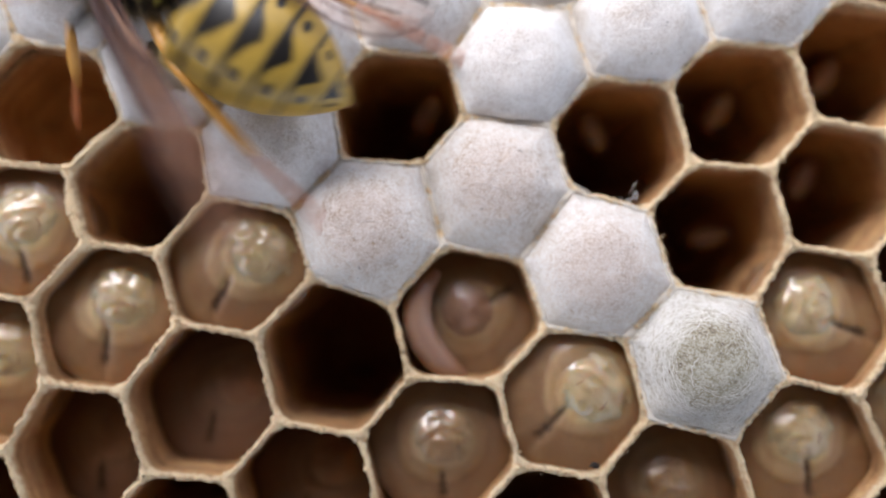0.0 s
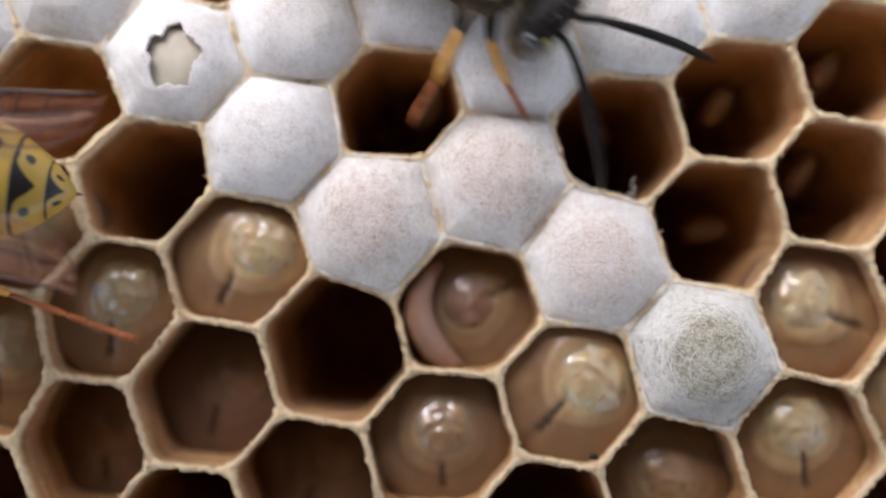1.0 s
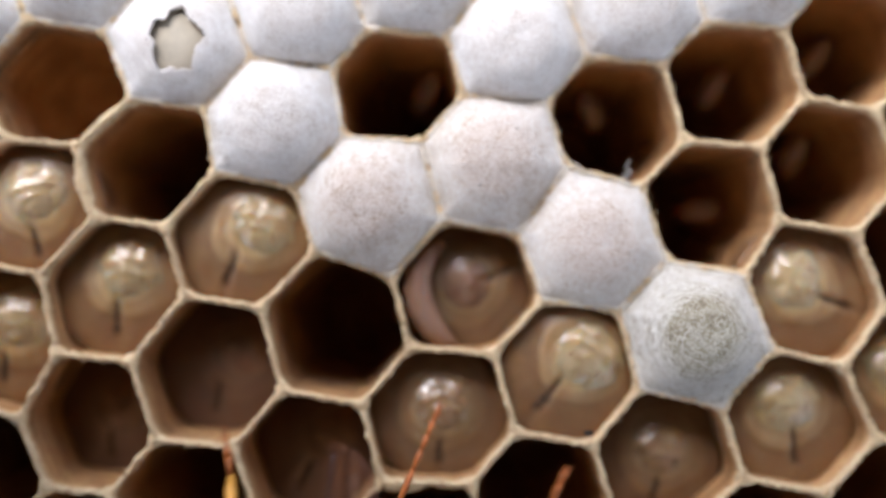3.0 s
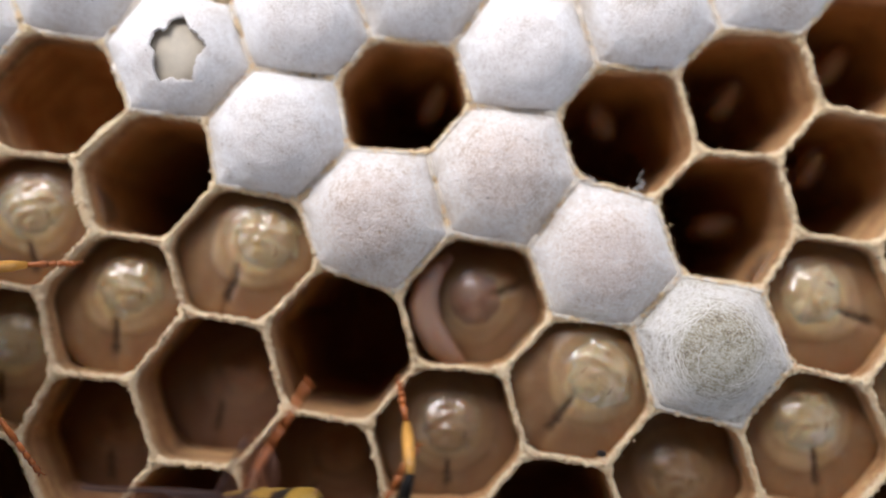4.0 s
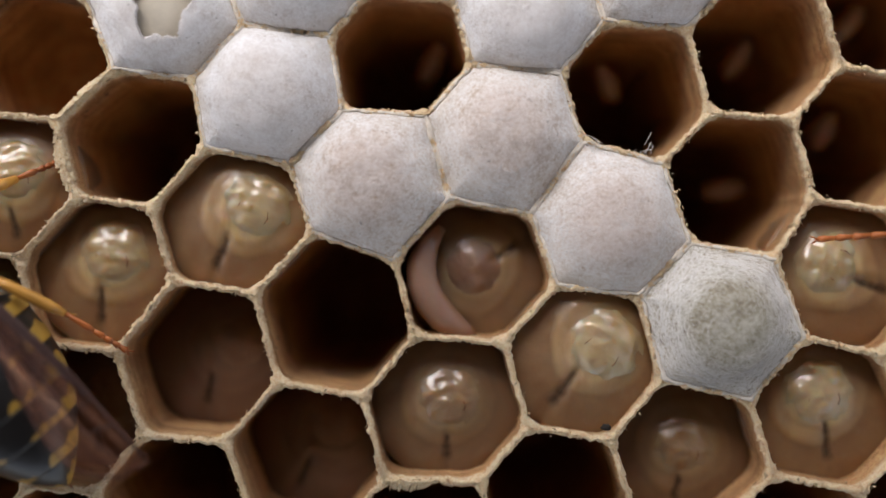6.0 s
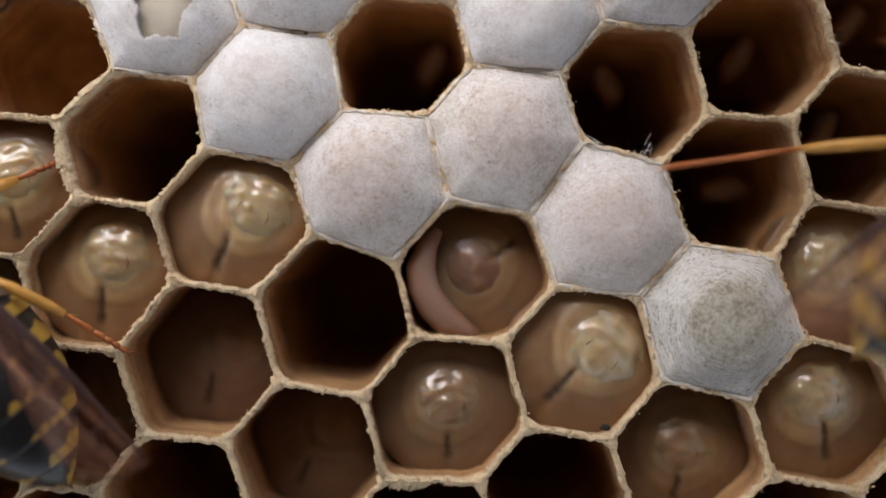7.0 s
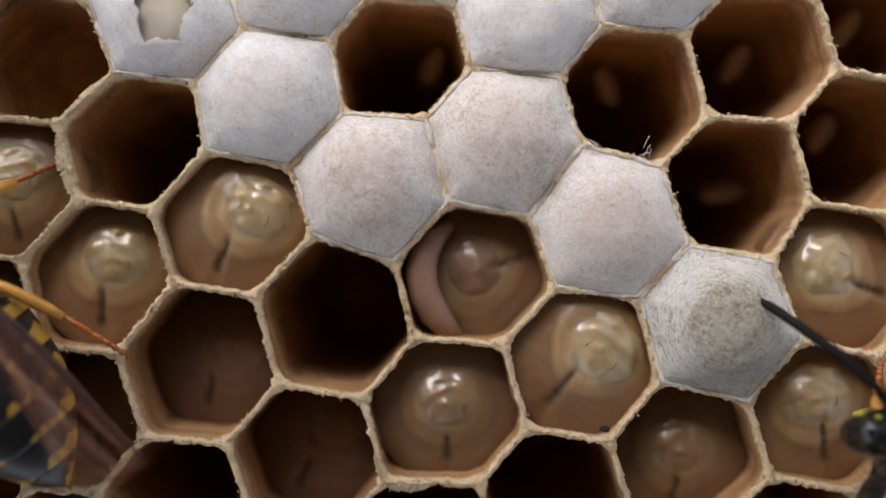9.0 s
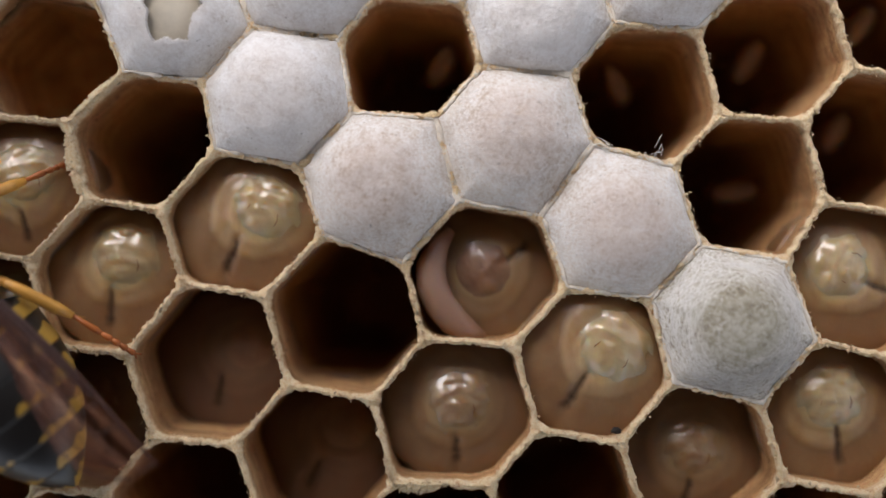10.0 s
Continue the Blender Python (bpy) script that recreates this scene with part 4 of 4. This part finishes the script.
LARVA["d"] = make_larva(1, 2, 0.05, (0.80, 0.60), (-126, 0.25, 1.8), GRUB_CREAM, CREAM, 1.12)
make_larva(1, 3, 1.35, (0.1, 0.15), (-95, 0.9, 1.8), GRUB_ROSE, ROSE, 0.92, head_skin=GRUB_ROSY_HEAD)
LARVA["e"] = make_larva(2, 3, 0.75, (-0.1, 0.75), (-80, 0.2, 1.7), GRUB_CREAM, CREAM, 1.02)
LARVA["f"] = make_larva(3, 2, 0.6, (-0.5, 0.45), (-20, 0.35, 1.75), GRUB_CREAM, CREAM, 1.02)
LARVA["g"] = make_larva(1, 1, 1.35, (0.0, 0.25), (25, 0.75, 1.8), GRUB_ROSE, "brownish grub beside a pale curled fold", 0.95, head_skin=GRUB_FACE, jaw=0)
make_larva(-2, 0, 1.2, (0.5, 0.6), (-95, 0.6, 1.7), GRUB_CREAM, CREAM, 1.02)
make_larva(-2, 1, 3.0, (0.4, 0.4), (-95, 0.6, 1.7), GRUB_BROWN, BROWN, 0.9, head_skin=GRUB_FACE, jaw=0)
make_larva(3, 3, 0.9, (-0.3, 0.5), (-60, 0.6, 1.7), GRUB_CREAM, CREAM, 1.02)
fold = tube(bmesh.new(), [(-0.95, 1.75, -1.35), (-1.50, 1.25, -1.15), (-1.85, 0.55, -1.0), (-1.90, -0.15, -0.95), (-1.70, -0.85, -0.95), (-1.30, -1.5, -1.0), (-0.75, -2.05, -1.1), (-0.3, -2.25, -1.25)],
            [0.18, 0.40, 0.54, 0.58, 0.58, 0.54, 0.42, 0.18], 20)
part("skin_fold", fold, FOLD, LARVA["g"], "pale rosy fold of skin")

make_tuft(2, 1, 4, 0.15, 14, 3, "curly loose silk threads")
make_tuft(2, 1, 4, 0.75, 10, 4, "curly loose silk threads")
crumb = ball(bmesh.new(), (0, 0, 0), (0.17, 0.12, 0.09), 12, 8, lambda u: 1 + 0.7 * rough(u.x, u.y, u.z, 3.2))
spot = corner(1, 2, 1).lerp(middle(1, 2), 0.16)
part("dirt_crumb", crumb, CRUMB, CELLS[1, 2], "black crumb of dirt", (spot.x, spot.y, spot.z - 0.14))

TORN = "torn ragged flap of paper"
make_flap(0, -1, 3, 0.0, 1.0, 0.30, 0.25, TORN)
make_flap(0, -1, 2, 0.05, 0.9, 0.40, 0.10, TORN)
make_flap(0, 2, 1, 0.5, 1.0, 0.42, 0.2, TORN)
make_flap(0, 2, 1, 0.0, 0.42, 0.30, 0.5, TORN)
make_flap(0, 2, 2, 0.0, 0.35, 0.20, 0.1, TORN)

make_egg(2, -1, 1.15, 0.95, (0, 55, 60))
make_egg(3, 0, 0.07, 1.40, (0, 55, 122))
make_egg(4, 0, 1.05, 1.0, (0, 55, 62))
make_egg(4, 1, 0.95, 1.1, (0, 55, 70))
make_egg(3, 1, 1.35, 0.15, (0, 65, 8))
make_egg(5, 0, 1.05, 0.95, (0, 55, 62))

WASP_A = make_wasp("bright yellow wasp with narrow black bands", BACK_GOLD, 0.72, 12, 11, wide=2.0)
WASP_B = make_wasp("black and yellow wasp with broad dark bands", BACK_DEEP, 0.15, 11, 22, wide=1.9)
WASP_C = make_wasp("black and yellow wasp at the comb's edge", BACK_DEEP, 0.15, 20, 33, wide=2.6)
WASP_D = make_wasp("dark wasp with deep yellow bands", BACK_DEEP, 0.1, 16, 44, wide=2.2)
WASP_E = make_wasp("dark banded wasp sitting still with folded wings", BACK_DEEP, -0.45, 9, 55, wide=2.1, long_hind=False)


def motions():
    rows = [
        (0.00, -10.40, 11.20, 57.0, 0.3), (0.10, -10.32, 8.46, 85.4, 0.3), (0.20, -11.11, 7.37, 98.1, 0.3),
        (0.30, -12.30, 6.38, 100.8, 0.3), (0.40, -14.32, 5.78, 98.3, 0.3), (0.50, -15.57, 5.56, 95.4, 0.3),
        (0.60, -15.80, 5.69, 81.0, 0.3), (0.70, -16.65, 4.93, 78.6, 0.3), (0.80, -18.16, 4.40, 78.3, 0.3),
        (0.90, -20.34, 4.37, 80.7, 0.3), (1.00, -21.08, 4.29, 82.4, 0.3), (1.20, -22.21, 3.68, 86.0, 0.3),
        (1.30, -21.13, 3.10, 87.2, 0.3), (1.40, -21.29, 2.83, 85.9, 0.3), (1.50, -22.69, 3.20, 85.1, 0.3),
        (1.60, -24.19, 3.97, 83.2, 0.3), (1.80, -27.57, 5.13, 79.5, 0.3), (2.40, -31.87, 3.24, 77.5, 0.3),
        (3.50, -36.01, -8.30, 161.6, 0.3), (10.00, -34.33, -9.13, 161.6, 0.3),
    ]
    carry(WASP_A[0], rows)
    gait(WASP_A[1], rows, planted={5: [(0, 0), (0.5, 10), (0.8, 50), (10, 50)]})
    rows = [
        (0.00, -9.12, 23.53, -126.9, 0.3), (0.50, -4.30, 18.09, -120.5, 0.3), (0.80, -1.60, 13.84, -122.0, 0.3),
        (0.90, -0.45, 12.63, -128.7, 0.3), (1.00, 1.47, 11.43, -130.6, 0.3), (1.10, 4.03, 9.45, -109.5, 0.3),
        (1.20, 6.95, 6.83, -106.6, 0.3), (1.30, 7.06, 4.12, -124.3, 0.3), (1.40, 6.80, 2.84, -132.4, 0.3),
        (1.50, 8.08, 0.92, -129.7, 0.3), (1.60, 6.87, -0.49, -149.5, 0.3), (1.70, 5.16, -0.43, -147.9, 0.3),
        (1.80, 6.09, -2.94, -144.3, 0.3), (1.90, 6.27, -4.93, -145.4, 0.3), (2.00, 5.23, -6.69, -168.9, 0.3),
        (2.10, 3.34, -7.50, -189.2, 0.3), (2.20, 2.72, -7.71, -194.6, 0.3), (2.50, 1.50, -10.22, -197.5, 0.3),
        (2.90, -1.35, -15.63, -204.0, 0.3), (3.30, -5.78, -17.89, -210.2, 0.2), (3.50, -7.13, -16.97, -210.2, 2.0),
        (3.60, -9.14, -11.31, -235.1, 1.0), (3.70, -8.51, -11.95, -218.9, 1.0), (3.80, -8.19, -13.81, -204.8, 1.0),
        (3.90, -8.30, -13.94, -204.9, 1.0), (4.00, -8.63, -14.63, -209.8, 1.0), (4.30, -9.46, -19.14, -208.2, 1.0),
        (4.70, -15.93, -20.94, -161.6, 2.0), (5.10, -21.80, -17.97, -110.6, 4.0), (5.40, -16.40, -17.44, -96.0, 5.0),
        (5.60, -7.76, -11.74, -84.0, 6.0), (5.70, -2.72, -4.88, -94.6, 5.5), (5.80, 3.86, -11.76, -107.5, 6.0),
        (6.10, 20.91, -19.49, -36.9, 8.0), (6.40, 20.65, 5.63, 24.0, 9.0), (6.80, 9.16, 15.87, 95.8, 9.0),
        (7.10, 2.23, 14.61, 98.7, 8.0), (7.20, -6.34, 5.61, 92.9, 7.0), (7.30, -12.49, 11.27, 84.2, 8.0),
        (7.70, -22.56, 17.99, 66.0, 8.0), (10.00, -25.61, 20.81, 66.0, 8.0),
    ]
    carry(WASP_B[0], rows)
    gait(WASP_B[1], rows, (0, 0, -25, 30, 12, -12))
    rows = [
        (0.00, 30.57, 4.11, 102.5, 0.2), (1.40, 30.00, 2.88, -12.5, 0.2), (1.70, 28.51, 0.43, -104.8, 0.2),
        (1.90, 24.54, -1.24, -108.3, 0.2), (2.00, 24.47, -1.81, -101.2, 0.2), (2.10, 23.65, -2.07, -94.6, 0.2),
        (2.20, 23.20, -2.39, -93.3, 0.2), (2.60, 25.16, -3.03, -93.7, 0.2), (3.20, 31.32, -2.49, -89.9, 0.2),
        (4.60, 30.40, -1.27, -86.4, 0.2), (4.95, 27.55, -0.79, -86.4, 0.2), (5.10, 23.40, -0.94, -87.0, 0.2),
        (5.50, 23.00, -0.86, -85.9, 0.2), (5.70, 23.30, -0.88, -86.3, 0.2), (6.20, 25.00, -0.97, -88.1, 0.2),
        (6.80, 25.00, -0.71, -87.1, 0.2), (6.95, 22.35, 2.34, -62.4, 0.2), (7.10, 17.02, 3.14, -30.2, 0.2),
        (7.20, 17.11, 3.23, -30.2, 0.2), (7.30, 17.62, 4.90, -45.0, 0.2), (7.40, 20.15, 4.54, -72.1, 0.2),
        (7.50, 22.14, 4.36, -78.3, 0.2), (7.80, 28.28, 2.55, -119.1, 0.2), (8.20, 28.84, -10.10, -186.0, 0.2),
        (8.50, 29.23, -17.33, -310.6, 0.2), (8.80, 20.19, -13.68, -342.5, 0.2), (8.90, 17.66, -10.78, -348.5, 0.2),
        (9.00, 15.32, -8.87, -353.2, 0.2), (9.10, 16.38, -10.75, -353.2, 0.2), (9.40, 21.91, -17.21, -348.1, 0.2),
        (10.00, 26.61, -18.73, -341.6, 0.2),
    ]
    carry(WASP_C[0], rows)
    gait(WASP_C[1], rows, planted={0: [(0, 0), (8.3, 0), (8.7, -55), (10, -55)], 5: [(0, 60), (10, 60)], 4: [(0, -60), (4.8, -60), (5.05, 12), (6.8, 12), (7.05, -38), (7.25, -38), (7.5, 0), (10, 0)]})
    rows = [
        (0.00, -19.46, -21.39, -71.6, 0.2), (2.40, -16.48, -17.57, -72.5, 0.2), (3.20, -5.91, -10.78, -87.1, 0.2),
        (3.85, -5.88, -10.17, -87.1, 0.2), (4.00, -1.79, -9.34, -90.0, 0.2), (4.20, -1.24, -9.48, -87.1, 0.2),
        (4.40, 8.23, -9.99, -53.1, 0.2), (4.50, 10.63, -8.80, -48.7, 0.2), (4.60, 11.64, -6.67, -38.5, 0.2),
        (4.70, 11.74, -4.72, -33.5, 0.2), (4.80, 12.57, -3.05, -38.5, 0.2), (4.90, 15.29, -0.48, -43.0, 0.2),
        (5.00, 17.90, 1.90, -46.2, 0.2), (5.10, 24.20, 7.20, -45.0, 0.2), (5.40, 28.00, 12.00, -45.0, 0.2),
        (6.00, 28.19, 13.31, -45.0, 0.2), (10.00, 28.45, 18.59, -45.0, 0.2),
    ]
    carry(WASP_D[0], rows)
    gait(WASP_D[1], rows, (-25, 0, -8, 0, 0, 0), 9, planted={2: [(0, -8), (4.3, -8), (4.45, -19), (4.6, -19), (4.9, -8), (10, -8)], 4: [(0, 45), (4.1, 45), (4.25, 10), (4.4, -50), (4.6, -50), (4.9, -15), (10, 0)]})
    rows = [
        (0.00, -31.50, 4.13, -108.4, 0.1), (2.60, -30.14, -2.49, -198.4, 0.1), (2.90, -26.44, -3.47, -251.6, 0.1),
        (3.30, -20.06, -1.75, -348.5, 0.1), (3.50, -19.35, -1.46, -351.3, 0.1), (4.10, -18.90, -0.86, -348.5, 0.1),
        (4.30, -19.88, -0.71, -317.0, 0.1), (4.50, -19.30, -0.80, -319.5, -0.4), (4.80, -18.60, -0.20, -321.9, -0.8),
        (5.10, -17.95, -0.60, -323.1, -1.1), (6.50, -17.86, -0.80, -323.1, -1.1), (8.00, -17.96, -0.81, -323.1, -1.1),
        (10.00, -17.95, -0.77, -323.1, -1.1),
    ]
    carry(WASP_E[0], rows)
    gait(WASP_E[1], rows, (0, 0, 0, 12, 0, 3), 2)
    feel(WASP_B[3], [(0, 0, 0), (1.0, -10, 10), (1.2, -23, -7), (1.3, -10, -17), (1.5, 6, 38), (1.6, 20, 8), (1.7, 24, 10), (1.8, 5, 5), (2.2, 0, 0), (10, 0, 0)])
    feel(WASP_D[3], [(0, -40, 0), (3.9, -40, 0), (4.3, 5, -5), (4.6, -8, 8), (4.9, 6, -4), (10, 0, 0)])
    fan(WASP_B[2], [(0, 9), (1.5, 7), (1.7, 9), (1.85, 14), (2.0, 15, 3), (2.2, 22, 4), (3.3, 25), (3.72, 20), (3.85, 7), (5.0, 12), (5.55, 15), (7.4, 15), (10, 15)])
    fan(WASP_D[2], [(0, 8), (4.2, 8), (4.5, 16), (4.75, 14), (4.95, 5), (10, 5)])
    fan(WASP_C[2], [(0, 20), (5.0, 20), (5.5, 13), (6.8, 13), (7.1, 10), (10, 12)])
    fan(WASP_E[2], [(0, 28, 10), (10, 28, 10)])
    fan(WASP_A[2], [(0, 30, 14), (0.1, 8), (0.5, 8), (0.6, 6), (0.9, 10), (10, 10)])
    sway(LARVA["a"], [(0, -6, 0), (1, -2, 0), (2, 0, 0), (4, 1, 0), (5.5, 0, 0), (8, 0, 0), (10, 1, 0)])
    sway(LARVA["b"], [(0, -3, 0), (2, 0, 0), (5, 1, 0), (10, -1, 0)])
    sway(LARVA["c"], [(0, 3, 0), (2, 0, 0), (5, -1, 0), (7.5, 2, 0), (10, 0, 0)])
    sway(LARVA["d"], [(0, -8, 0), (2, -3, 0), (4.5, 0, 0), (5.5, 2, 0), (7.5, -7, 0), (8, 3, 0), (9, -4, 0), (10, 3, 0)])
    sway(LARVA["g"], [(0, 6, 0), (2, 0, 0), (4.5, -3, 0), (5.5, 4, 0), (7.5, 12, 0), (8.5, 3, 0), (9, -5, 0), (10, 8, 0)])


motions()
